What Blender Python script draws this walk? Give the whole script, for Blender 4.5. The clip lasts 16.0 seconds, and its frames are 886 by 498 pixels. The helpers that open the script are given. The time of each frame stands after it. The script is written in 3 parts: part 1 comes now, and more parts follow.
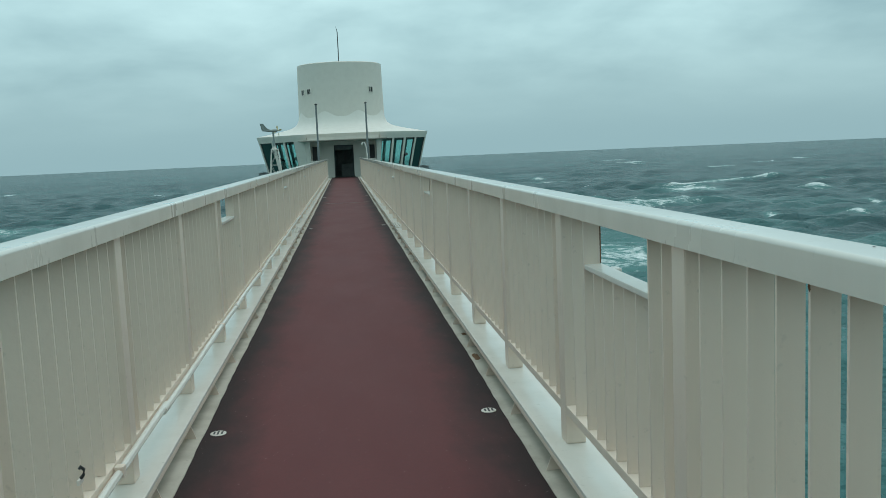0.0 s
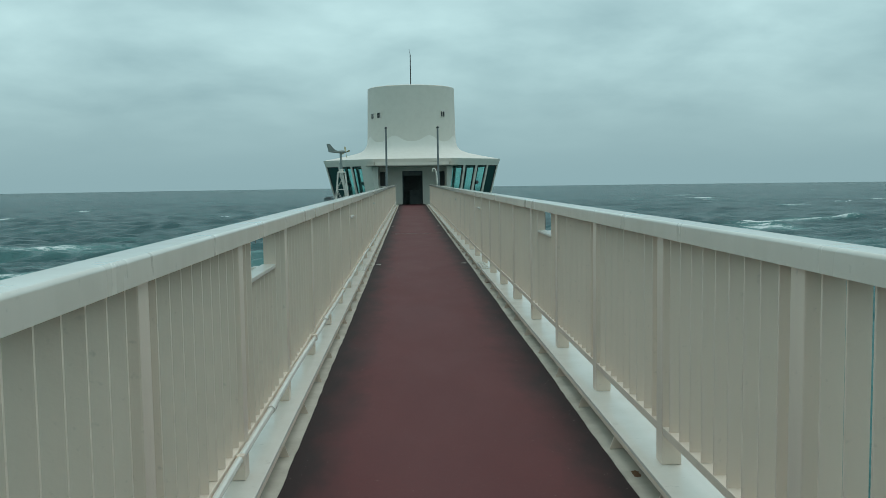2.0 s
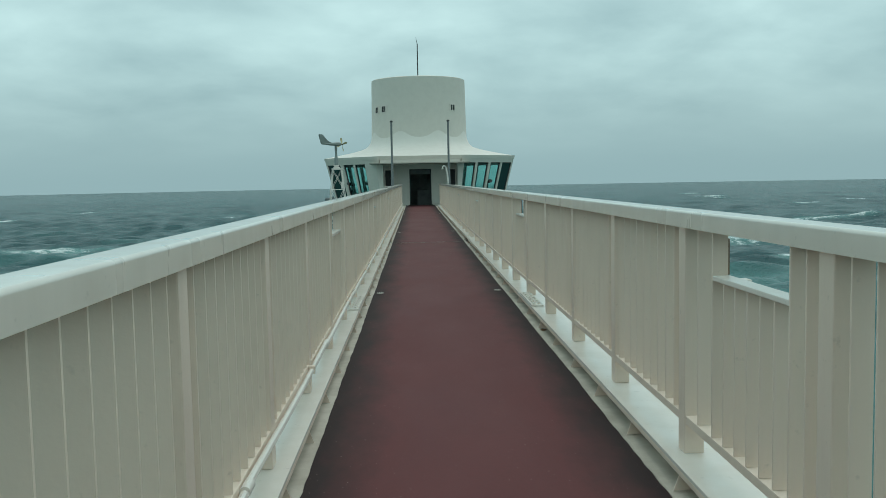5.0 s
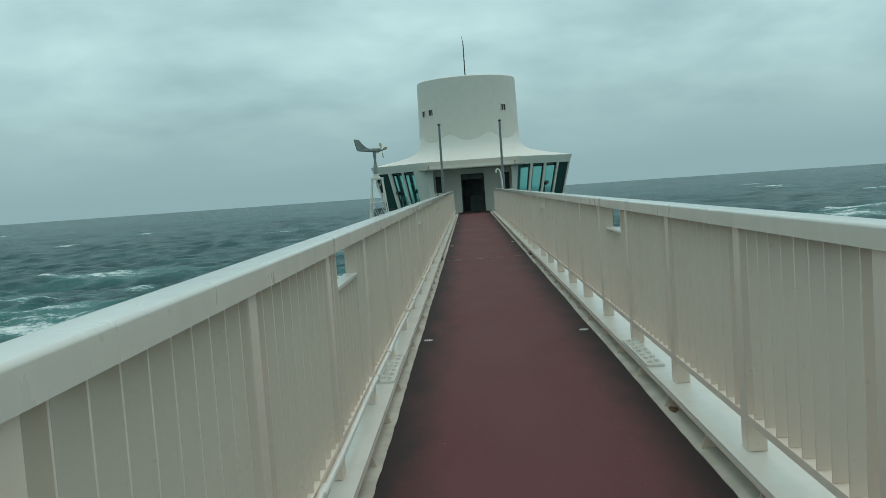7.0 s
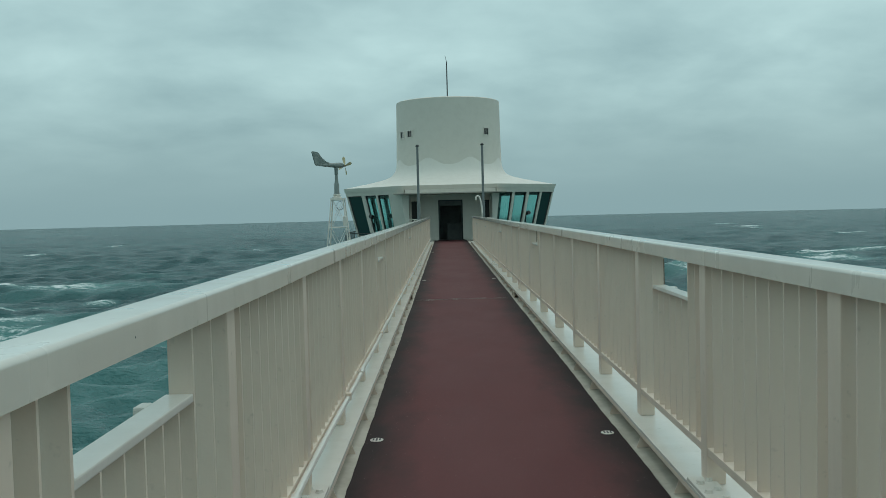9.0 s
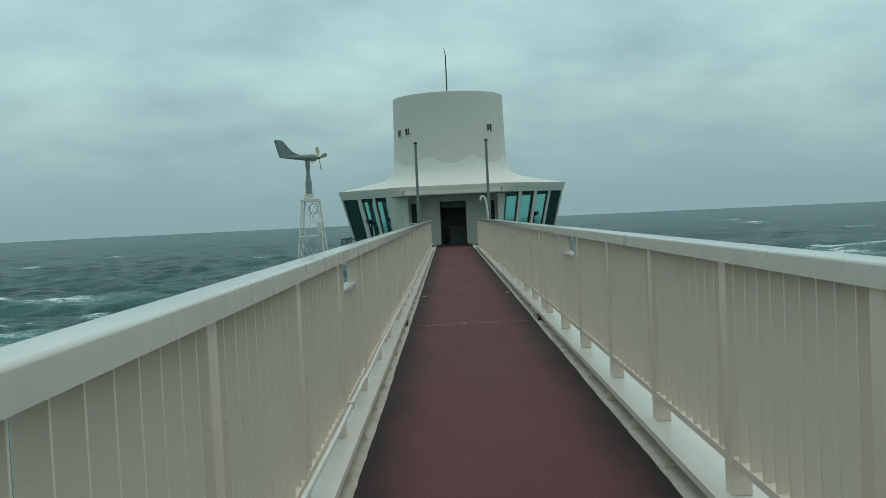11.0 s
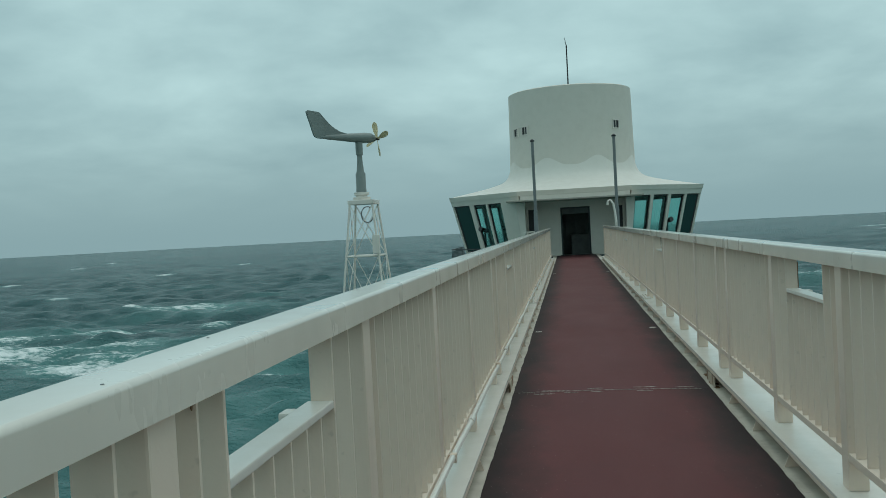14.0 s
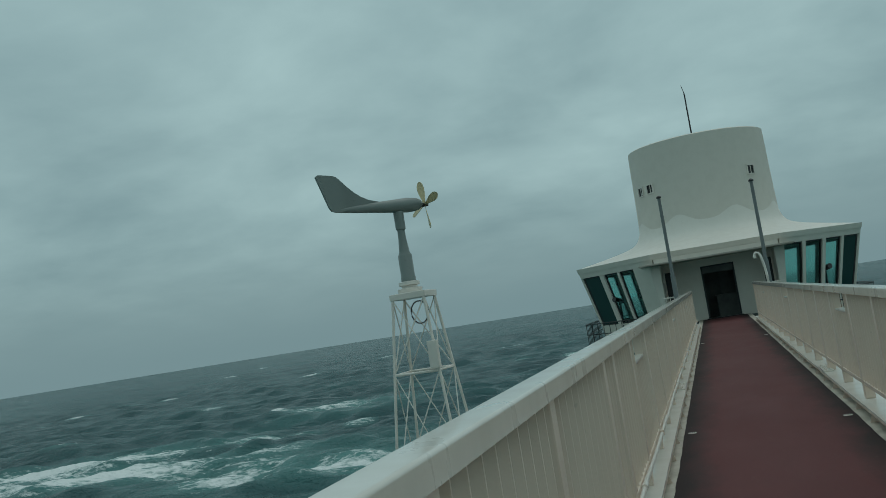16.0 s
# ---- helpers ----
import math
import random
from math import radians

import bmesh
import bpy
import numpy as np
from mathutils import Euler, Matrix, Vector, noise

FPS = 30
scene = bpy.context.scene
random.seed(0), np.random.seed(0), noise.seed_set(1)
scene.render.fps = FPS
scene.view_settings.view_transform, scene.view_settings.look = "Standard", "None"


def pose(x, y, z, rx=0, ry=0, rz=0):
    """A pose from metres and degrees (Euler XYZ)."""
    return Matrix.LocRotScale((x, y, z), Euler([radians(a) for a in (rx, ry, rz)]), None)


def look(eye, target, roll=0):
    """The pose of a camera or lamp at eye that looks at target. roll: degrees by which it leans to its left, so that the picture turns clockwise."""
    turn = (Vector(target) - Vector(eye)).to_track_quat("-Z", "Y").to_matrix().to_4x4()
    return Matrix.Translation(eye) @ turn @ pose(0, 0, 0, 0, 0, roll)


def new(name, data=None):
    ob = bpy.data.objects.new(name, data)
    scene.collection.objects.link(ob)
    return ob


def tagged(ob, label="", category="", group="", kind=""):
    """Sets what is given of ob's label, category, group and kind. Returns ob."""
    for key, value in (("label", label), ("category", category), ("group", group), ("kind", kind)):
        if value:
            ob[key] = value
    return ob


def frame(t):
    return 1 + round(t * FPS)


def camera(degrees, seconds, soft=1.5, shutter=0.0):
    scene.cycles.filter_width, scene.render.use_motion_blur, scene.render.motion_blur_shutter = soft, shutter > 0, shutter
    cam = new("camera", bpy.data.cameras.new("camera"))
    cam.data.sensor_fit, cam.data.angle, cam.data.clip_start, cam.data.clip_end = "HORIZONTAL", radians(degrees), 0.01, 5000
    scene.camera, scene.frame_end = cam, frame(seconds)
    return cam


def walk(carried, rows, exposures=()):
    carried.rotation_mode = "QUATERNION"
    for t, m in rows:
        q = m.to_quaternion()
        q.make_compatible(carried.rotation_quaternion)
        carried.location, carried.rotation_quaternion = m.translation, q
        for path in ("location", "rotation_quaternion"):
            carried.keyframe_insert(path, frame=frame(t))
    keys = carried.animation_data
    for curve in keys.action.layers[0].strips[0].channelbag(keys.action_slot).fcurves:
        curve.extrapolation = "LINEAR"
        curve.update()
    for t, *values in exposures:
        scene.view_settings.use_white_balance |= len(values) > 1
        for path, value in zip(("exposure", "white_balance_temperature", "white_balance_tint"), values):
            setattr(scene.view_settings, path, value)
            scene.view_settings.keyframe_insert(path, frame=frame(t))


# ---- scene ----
cam = camera(53.6, 16.0, soft=0.65)
PATH = [
    (0, (0.012, -1.564, 1.502), (0.225, 0.412, 1.278), -2.5),
    (0.5, (-0.033, -0.867, 1.487), (0.07, 1.115, 1.238), -4.8),
    (1, (-0.113, -0.207, 1.478), (-0.017, 1.782, 1.296), -1.9),
    (1.5, (-0.141, 0.517, 1.487), (-0.073, 2.51, 1.33), -0.3),
    (2, (-0.199, 1.187, 1.47), (-0.124, 3.179, 1.315), -0.8),
    (2.5, (-0.217, 1.9, 1.463), (-0.117, 3.888, 1.267), -1.6),
    (3, (-0.272, 2.599, 1.45), (-0.165, 4.575, 1.16), -1.4),
    (3.5, (-0.261, 3.343, 1.461), (-0.174, 5.328, 1.232), -3.2),
    (4, (-0.28, 4.049, 1.437), (-0.19, 6.031, 1.183), -1.4),
    (4.5, (-0.26, 4.78, 1.457), (-0.192, 6.77, 1.265), -1.5),
    (4.7, (-0.28, 5.052, 1.435), (-0.219, 7.044, 1.265), -1.0),
    (6.8, (-0.28, 8.004, 1.466), (-0.3, 10.0, 1.335), -4.4),
    (7, (-0.28, 8.25, 1.478), (-0.345, 10.244, 1.338), -4.0),
    (7.5, (-0.281, 8.935, 1.489), (-0.364, 10.928, 1.348), -3.8),
    (8, (-0.311, 9.611, 1.496), (-0.356, 11.609, 1.417), -1.5),
    (8.5, (-0.274, 10.33, 1.49), (-0.343, 12.327, 1.408), -1.8),
    (9, (-0.279, 11.035, 1.482), (-0.285, 13.033, 1.398), -1.4),
    (9.2, (-0.278, 11.337, 1.463), (-0.255, 13.337, 1.427), -1.9),
    (11.3, (-0.274, 14.522, 1.467), (-0.291, 16.52, 1.377), -2.7),
    (11.5, (-0.243, 14.74, 1.453), (-0.294, 16.736, 1.351), -1.6),
    (12, (-0.272, 15.561, 1.441), (-0.301, 17.555, 1.288), -3.6),
    (12.5, (-0.247, 16.208, 1.461), (-0.347, 18.2, 1.316), -3.7),
    (13, (-0.25, 16.827, 1.461), (-0.38, 18.818, 1.326), -4.6),
    (13.5, (-0.293, 17.629, 1.457), (-0.516, 19.614, 1.357), -2.2),
    (14, (-0.294, 18.202, 1.475), (-0.579, 20.181, 1.428), -3.0),
    (14.5, (-0.322, 18.861, 1.475), (-0.767, 20.811, 1.460), -5.1),
    (15, (-0.354, 19.571, 1.486), (-0.819, 21.516, 1.51), -5.6),
    (15.5, (-0.332, 20.098, 1.526), (-0.86, 22.026, 1.579), -7.6),
    (16, (-0.308, 20.593, 1.547), (-0.871, 22.505, 1.711), -9.0),
]
# seconds, stops, kelvin, tint
EXPOSURE = [(0, 0.37, 6330, 10), (1.5, 0.25, 6380, 10), (2, 0.21, 6400, 10), (2.5, 0.27, 6430, 10), (3, 0.36, 6470, 10), (4, 0.38, 6560, 10), (4.5, 0.34, 6550, 10), (7, 0.2, 6500, 10), (9, 0.07, 6500, 10), (11.5, 0.12, 6500, 10), (12.5, 0.22, 6500, 10), (13.2, 0.19, 6480, 10), (14, 0.06, 6460, 10), (15, -0.12, 6460, 10), (15.5, -0.2, 6450, 10), (16, -0.41, 6450, 10)]
walk(cam, [(t, look(eye, target, roll)) for t, eye, target, roll in PATH], EXPOSURE)


# ---------------------------------------------------------------- light
SEA_Z = -9.0
world = bpy.data.worlds.new("overcast_sky")
scene.world = world
world.use_nodes = True
wn, wl = world.node_tree.nodes, world.node_tree.links
wn.clear()


def wnode(kind, **inputs):
    n = wn.new(kind)
    for k, v in inputs.items():
        n.inputs[k.replace("_", " ")].default_value = v
    return n


def wmath(op, a, b=None):
    n = wn.new("ShaderNodeMath")
    n.operation = op
    for i, v in enumerate((a, b)):
        if v is None:
            continue
        if isinstance(v, (int, float)):
            n.inputs[i].default_value = v
        else:
            wl.new(v, n.inputs[i])
    return n.outputs[0]


SUN_EL, SUN_ROT = radians(75), radians(35)
out_w = wnode("ShaderNodeOutputWorld")
bg = wnode("ShaderNodeBackground", Strength=1.0)
wl.new(bg.outputs[0], out_w.inputs[0])
sky = wn.new("ShaderNodeTexSky")
sky.sky_type, sky.sun_disc = "NISHITA", False
sky.sun_elevation, sky.sun_rotation = SUN_EL, SUN_ROT
sky.air_density, sky.dust_density = 1.5, 3.0
coord = wn.new("ShaderNodeTexCoord")
sep = wn.new("ShaderNodeSeparateXYZ")
wl.new(coord.outputs["Generated"], sep.inputs[0])
height = wmath("MAXIMUM", sep.outputs[2], 0.0)
# clouds lie on a flat layer far above
depth = wmath("ADD", height, 0.26)
comb = wn.new("ShaderNodeCombineXYZ")
wl.new(wmath("DIVIDE", sep.outputs[0], depth), comb.inputs[0])
wl.new(wmath("DIVIDE", sep.outputs[1], depth), comb.inputs[1])
cloud = wnode("ShaderNodeTexNoise", Scale=1.7, Detail=8.0, Roughness=0.52, Distortion=0.15)
wl.new(comb.outputs[0], cloud.inputs["Vector"])
broad = wnode("ShaderNodeTexNoise", Scale=0.75, Detail=4.0)
wl.new(comb.outputs[0], broad.inputs["Vector"])
puff = wmath("ADD", wmath("MULTIPLY", cloud.outputs[0], 0.6), wmath("MULTIPLY", broad.outputs[0], 0.4))
cramp = wn.new("ShaderNodeValToRGB")
cramp.color_ramp.elements[0].position, cramp.color_ramp.elements[0].color = 0.33, (0.25, 0.40, 0.425, 1)
cramp.color_ramp.elements[1].position, cramp.color_ramp.elements[1].color = 0.65, (0.52, 0.745, 0.745, 1)
wl.new(puff, cramp.inputs[0])
# grey haze low over the sea
haze = wn.new("ShaderNodeMapRange")
haze.interpolation_type = "SMOOTHSTEP"
haze.inputs["From Min"].default_value, haze.inputs["From Max"].default_value = 0.0, 0.16
haze.inputs["To Min"].default_value, haze.inputs["To Max"].default_value = 1.0, 0.0
wl.new(height, haze.inputs["Value"])
mix_h = wn.new("ShaderNodeMix")
mix_h.data_type = "RGBA"
wl.new(haze.outputs[0], mix_h.inputs["Factor"])
wl.new(cramp.outputs[0], mix_h.inputs[6])
mix_h.inputs[7].default_value = (0.25, 0.388, 0.41, 1)
scale_sky = wn.new("ShaderNodeMix")
scale_sky.data_type, scale_sky.blend_type = "RGBA", "MULTIPLY"
scale_sky.inputs["Factor"].default_value = 1.0
wl.new(sky.outputs[0], scale_sky.inputs[6])
scale_sky.inputs[7].default_value = (0.07, 0.07, 0.07, 1)
mix_s = wn.new("ShaderNodeMix")
mix_s.data_type = "RGBA"
mix_s.inputs["Factor"].default_value = 0.06
wl.new(mix_h.outputs[2], mix_s.inputs[6])
wl.new(scale_sky.outputs[2], mix_s.inputs[7])
wl.new(mix_s.outputs[2], bg.inputs["Color"])

sun_data = bpy.data.lights.new("sun", "SUN")
sun_data.energy, sun_data.angle, sun_data.color = 0.75, radians(60), (1.0, 0.97, 0.93)
sun = new("sun", sun_data)
sun.matrix_world = look((20, -20, 40), (20 - 30 * math.sin(SUN_ROT), -20 - 30 * math.cos(SUN_ROT), 40 - 30 * math.tan(SUN_EL)))


# ---------------------------------------------------------------- materials
def material(name, rough=0.5, metal=0.0):
    m = bpy.data.materials.new(name)
    m.use_nodes = True
    b = m.node_tree.nodes["Principled BSDF"]
    b.inputs["Roughness"].default_value, b.inputs["Metallic"].default_value = rough, metal
    return m, m.node_tree, b


def node(tree, kind, **inputs):
    n = tree.nodes.new(kind)
    for k, v in inputs.items():
        n.inputs[k.replace("_", " ")].default_value = v
    return n


def link(tree, a, b):
    tree.links.new(a, b)


def noise_of(tree, scale, detail=4.0, rough=0.55, stretch=None, vec=None):
    n = node(tree, "ShaderNodeTexNoise", Scale=scale, Detail=detail, Roughness=rough)
    if vec is None:
        vec = tree.nodes.new("ShaderNodeNewGeometry").outputs["Position"]
    if stretch:
        mp = tree.nodes.new("ShaderNodeMapping")
        mp.inputs["Scale"].default_value = stretch
        link(tree, vec, mp.inputs["Vector"])
        vec = mp.outputs[0]
    link(tree, vec, n.inputs["Vector"])
    return n.outputs[0]


def ramp_of(tree, value, *stops):
    r = tree.nodes.new("ShaderNodeValToRGB")
    e = r.color_ramp.elements
    while len(e) < len(stops):
        e.new(0.5)
    for el, (p, c) in zip(e, stops):
        el.position = p
        el.color = (*c, 1) if len(c) == 3 else c
    link(tree, value, r.inputs[0])
    return r.outputs[0]


def mix_of(tree, fac, a, b, blend="MIX"):
    m = tree.nodes.new("ShaderNodeMix")
    m.data_type, m.blend_type = "RGBA", blend
    for i, v in ((0, fac), (6, a), (7, b)):
        if isinstance(v, (int, float)):
            m.inputs[i].default_value = v
        elif isinstance(v, tuple):
            m.inputs[i].default_value = (*v, 1)
        else:
            link(tree, v, m.inputs[i])
    return m.outputs[2]


def math_of(tree, op, a, b=None):
    n = tree.nodes.new("ShaderNodeMath")
    n.operation = op
    for i, v in enumerate((a, b)):
        if v is None:
            continue
        if isinstance(v, (int, float)):
            n.inputs[i].default_value = v
        else:
            link(tree, v, n.inputs[i])
    return n.outputs[0]


def bump_of(tree, bsdf, value, strength, dist=0.01):
    b = node(tree, "ShaderNodeBump", Strength=strength, Distance=dist)
    link(tree, value, b.inputs["Height"])
    link(tree, b.outputs[0], bsdf.inputs["Normal"])


def painted(name, base, dirt, rough=0.45, rust=0.0, streak=True, wet=0.0, relief=0.12):
    """Weathered thick marine paint: grime runs down it, rust breaks through here and there."""
    m, t, b = material(name, rough)
    b.inputs["Coat Weight"].default_value, b.inputs["Coat Roughness"].default_value = wet, 0.12
    grime = noise_of(t, 3.0, 5.0, 0.6, (1.0, 1.0, 0.25) if streak else None)
    col = mix_of(t, ramp_of(t, grime, (0.42, (0, 0, 0)), (0.72, (0.55, 0.55, 0.55))), base, dirt)
    spots = noise_of(t, 26.0, 3.0)
    col = mix_of(t, ramp_of(t, spots, (0.66, (0, 0, 0)), (0.78, (0.35, 0.35, 0.35))), col, tuple(0.6 * c for c in dirt))
    if rust:
        r = noise_of(t, 1.7, 6.0, 0.72, (1.0, 1.0, 0.45))
        col = mix_of(t, ramp_of(t, r, (rust, (0, 0, 0)), (rust + 0.035, (0.85, 0.85, 0.85))), col, (0.19, 0.085, 0.035))
    link(t, col, b.inputs["Base Color"])
    link(t, ramp_of(t, grime, (0.3, (rough - 0.1,) * 3), (0.7, (rough + 0.18,) * 3)), b.inputs["Roughness"])
    bump_of(t, b, math_of(t, "ADD", noise_of(t, 60.0, 3.0), math_of(t, "MULTIPLY", noise_of(t, 9.0, 2.0), 1.5)), relief, 0.004)
    return m


CREAM = painted("cream_marine_paint", (0.79, 0.648, 0.538), (0.64, 0.515, 0.42), 0.42, 0.755)
# glossy rail paint made less yellow: cool sky reflection is put into the base colour
CAP = painted("sky_tinted_handrail_gloss", (0.69, 0.635, 0.565), (0.58, 0.525, 0.45), 0.3, wet=0.9, relief=0.03)
SLAT = painted("cream_slat_paint", (0.79, 0.643, 0.533), (0.73, 0.59, 0.485), 0.5, 0.78)
# base darker than the cream: shade of the recess in the colour, plus grime and rust
GUTTER = painted("shaded_grimy_gutter_paint", (0.57, 0.505, 0.425), (0.28, 0.23, 0.175), 0.55, 0.70, False)
WHITE = painted("white_marine_paint", (0.77, 0.715, 0.65), (0.66, 0.60, 0.525), 0.4, 0.76, wet=0.5)
TOWER = painted("cream_render_paint", (0.70, 0.648, 0.575), (0.65, 0.60, 0.53), 0.6, 0.0, False)
# tower paint made lighter: the roof's brightness towards the sky is in the colour
ROOF = painted("sky_lit_roof_paint", (0.755, 0.71, 0.645), (0.715, 0.67, 0.605), 0.5, 0.0, False)
GREY = painted("grey_vane_paint", (0.20, 0.235, 0.22), (0.15, 0.175, 0.165), 0.4)
STEEL = painted("weathered_galvanised_steel", (0.20, 0.215, 0.215), (0.12, 0.125, 0.12), 0.4)
# darker than the tower walls: shade under the eave is put into this colour
CANOPY = painted("shade_darkened_canopy_paint", (0.42, 0.375, 0.32), (0.30, 0.265, 0.22), 0.6, 0.0, False)
DARK = painted("black_painted_steel", (0.02, 0.021, 0.022), (0.035, 0.03, 0.027), 0.45)
RUST = painted("rusty_scale", (0.20, 0.095, 0.04), (0.07, 0.035, 0.02), 0.85, 0.0, False)
INSIDE = painted("dim_interior_paint", (0.10, 0.11, 0.105), (0.05, 0.055, 0.055), 0.6, 0.0, False)
ORANGE = painted("faded_yellow_propeller", (0.62, 0.52, 0.30), (0.35, 0.28, 0.16), 0.45, 0.0, False)


def deck_material():
    m, t, b = material("red_deck_coating", 0.55)
    b.inputs["Specular IOR Level"].default_value = 0.22
    geo = t.nodes.new("ShaderNodeNewGeometry").outputs["Position"]
    sp = t.nodes.new("ShaderNodeSeparateXYZ")
    link(t, geo, sp.inputs[0])
    col = ramp_of(t, noise_of(t, 2.2, 6.0, 0.6, (1.0, 0.35, 1.0)), (0.3, (0.112, 0.033, 0.035)), (0.5, (0.120, 0.036, 0.037)), (0.72, (0.130, 0.039, 0.04)))
    col = mix_of(t, ramp_of(t, noise_of(t, 38.0, 4.0, 0.65), (0.35, (0.35, 0.35, 0.35)), (0.65, (0, 0, 0))), col, (0.09, 0.034, 0.034))
    # wet grime gathered along both sides, with a ragged edge
    edge = math_of(t, "ADD", math_of(t, "ABSOLUTE", sp.outputs[0]), math_of(t, "MULTIPLY", math_of(t, "SUBTRACT", noise_of(t, 2.6, 5.0, 0.65, (1.0, 0.45, 1.0)), 0.5), 0.5))
    col = mix_of(t, ramp_of(t, edge, (0.48, (0, 0, 0)), (0.79, (0.9, 0.9, 0.9))), col, (0.026, 0.019, 0.019))
    col = mix_of(t, ramp_of(t, noise_of(t, 0.9, 7.0, 0.7), (0.58, (0, 0, 0)), (0.75, (0.2, 0.2, 0.2))), col, (0.05, 0.026, 0.026))
    col = mix_of(t, ramp_of(t, noise_of(t, 62.0, 1.0, 0.4), (0.765, (0, 0, 0)), (0.79, (0.7, 0.7, 0.7))), col, (0.36, 0.28, 0.25))
    link(t, col, b.inputs["Base Color"])
    link(t, ramp_of(t, noise_of(t, 1.3, 5.0, 0.6, (1.0, 0.4, 1.0)), (0.35, (0.69,) * 3), (0.7, (0.76,) * 3)), b.inputs["Roughness"])
    bump_of(t, b, noise_of(t, 90.0, 3.0), 0.14, 0.003)
    return m


def sea_material():
    m, t, b = material("storm_sea_water", 0.12)
    geo = t.nodes.new("ShaderNodeNewGeometry").outputs["Position"]
    deep = ramp_of(t, noise_of(t, 0.018, 4.0, 0.5), (0.35, (0.024, 0.066, 0.071)), (0.68, (0.036, 0.096, 0.1)))
    # greener shallow water over the reef under the bridge
    reef = t.nodes.new("ShaderNodeVectorMath")
    reef.operation = "DISTANCE"
    reef.inputs[1].default_value = (0.0, 45.0, -9.0)
    link(t, geo, reef.inputs[0])
    patch = math_of(t, "ADD", noise_of(t, 0.03, 4.0, 0.55, (1.0, 1.9, 1.0)), math_of(t, "MULTIPLY", math_of(t, "SUBTRACT", 110.0, reef.outputs["Value"]), 0.0024))
    col = mix_of(t, ramp_of(t, patch, (0.46, (0, 0, 0)), (0.7, (0.85, 0.85, 0.85))), deep, (0.07, 0.18, 0.172))
    at = t.nodes.new("ShaderNodeAttribute")
    at.attribute_name = "foam"
    lace = noise_of(t, 0.55, 9.0, 0.72, (1.0, 2.2, 1.0))
    col = mix_of(t, ramp_of(t, at.outputs["Fac"], (0.12, (0, 0, 0)), (0.6, (0.7, 0.7, 0.7))), col, (0.12, 0.29, 0.27))
    crest = math_of(t, "ADD", at.outputs["Fac"], math_of(t, "MULTIPLY", math_of(t, "SUBTRACT", lace, 0.5), 2.1))
    foam = ramp_of(t, crest, (0.45, (0, 0, 0)), (0.74, (1, 1, 1)))
    col = mix_of(t, foam, col, (0.72, 0.76, 0.75))
    link(t, col, b.inputs["Base Color"])
    link(t, ramp_of(t, crest, (0.5, (0.27,) * 3), (0.75, (0.75,) * 3)), b.inputs["Roughness"])
    b.inputs["IOR"].default_value = 1.33
    b.inputs["Specular IOR Level"].default_value = 0.17
    hgt = math_of(t, "ADD", noise_of(t, 0.6, 4.0, 0.5, (0.85, 1.25, 1.0)), math_of(t, "MULTIPLY", noise_of(t, 2.4, 3.0, 0.5, (0.85, 1.25, 1.0)), 0.22))
    bump_of(t, b, hgt, 0.75, 1.0)
    return m


def glass_material():
    m, t, b = material("green_tinted_glass", 0.04)
    b.inputs["Base Color"].default_value = (0.55, 0.84, 0.80, 1)
    b.inputs["Transmission Weight"].default_value = 1.0
    b.inputs["IOR"].default_value = 1.45
    return m


DECK, SEA, GLASS = deck_material(), sea_material(), glass_material()
BLIND, _, blind_bsdf = material("dark_backed_glass", 0.08)
blind_bsdf.inputs["Base Color"].default_value = (0.012, 0.045, 0.042, 1)


# ---------------------------------------------------------------- mesh helpers
def box(bm, x0, x1, y0, y1, z0, z1, bevel=0.0):
    r = bmesh.ops.create_cube(bm, size=1.0, matrix=Matrix.Translation(((x0 + x1) / 2, (y0 + y1) / 2, (z0 + z1) / 2)) @ Matrix.Diagonal((abs(x1 - x0), abs(y1 - y0), abs(z1 - z0), 1)))
    if bevel:
        edges = list({e for v in r["verts"] for e in v.link_edges})
        bmesh.ops.bevel(bm, geom=edges, offset=bevel, segments=2, affect="EDGES", profile=0.6)
    return bm


def rod(bm, a, b, r0, r1=None, seg=10):
    a, b = Vector(a), Vector(b)
    d = b - a
    m = Matrix.Translation((a + b) / 2) @ d.to_track_quat("Z", "Y").to_matrix().to_4x4()
    bmesh.ops.create_cone(bm, cap_ends=True, segments=seg, radius1=r0, radius2=r0 if r1 is None else r1, depth=d.length, matrix=m)
    return bm


def lathe(bm, rings, seg=48, cx=0.0, cy=0.0, cap=True):
    """Rings of (radius, z) turned about the vertical through cx, cy."""
    loops = [[bm.verts.new((cx + r * math.sin(2 * math.pi * i / seg), cy - r * math.cos(2 * math.pi * i / seg), z)) for i in range(seg)] for r, z in rings]
    for a, b in zip(loops, loops[1:]):
        for i in range(seg):
            bm.faces.new((a[i], a[(i + 1) % seg], b[(i + 1) % seg], b[i]))
    if cap:
        bm.faces.new(loops[0][::-1])
        bm.faces.new(loops[-1])
    return bm


def tube(bm, points, r, seg=8):
    """A round pipe along a line of points."""
    pts = [Vector(p) for p in points]
    loops = []
    for i, p in enumerate(pts):
        d = (pts[min(i + 1, len(pts) - 1)] - pts[max(i - 1, 0)]).normalized()
        q = d.to_track_quat("Z", "Y")
        loops.append([bm.verts.new(p + q @ Vector((r * math.cos(2 * math.pi * k / seg), r * math.sin(2 * math.pi * k / seg), 0))) for k in range(seg)])
    for a, b in zip(loops, loops[1:]):
        for k in range(seg):
            bm.faces.new((a[k], a[(k + 1) % seg], b[(k + 1) % seg], b[k]))
    bm.faces.new(loops[0][::-1])
    bm.faces.new(loops[-1])
    return bm


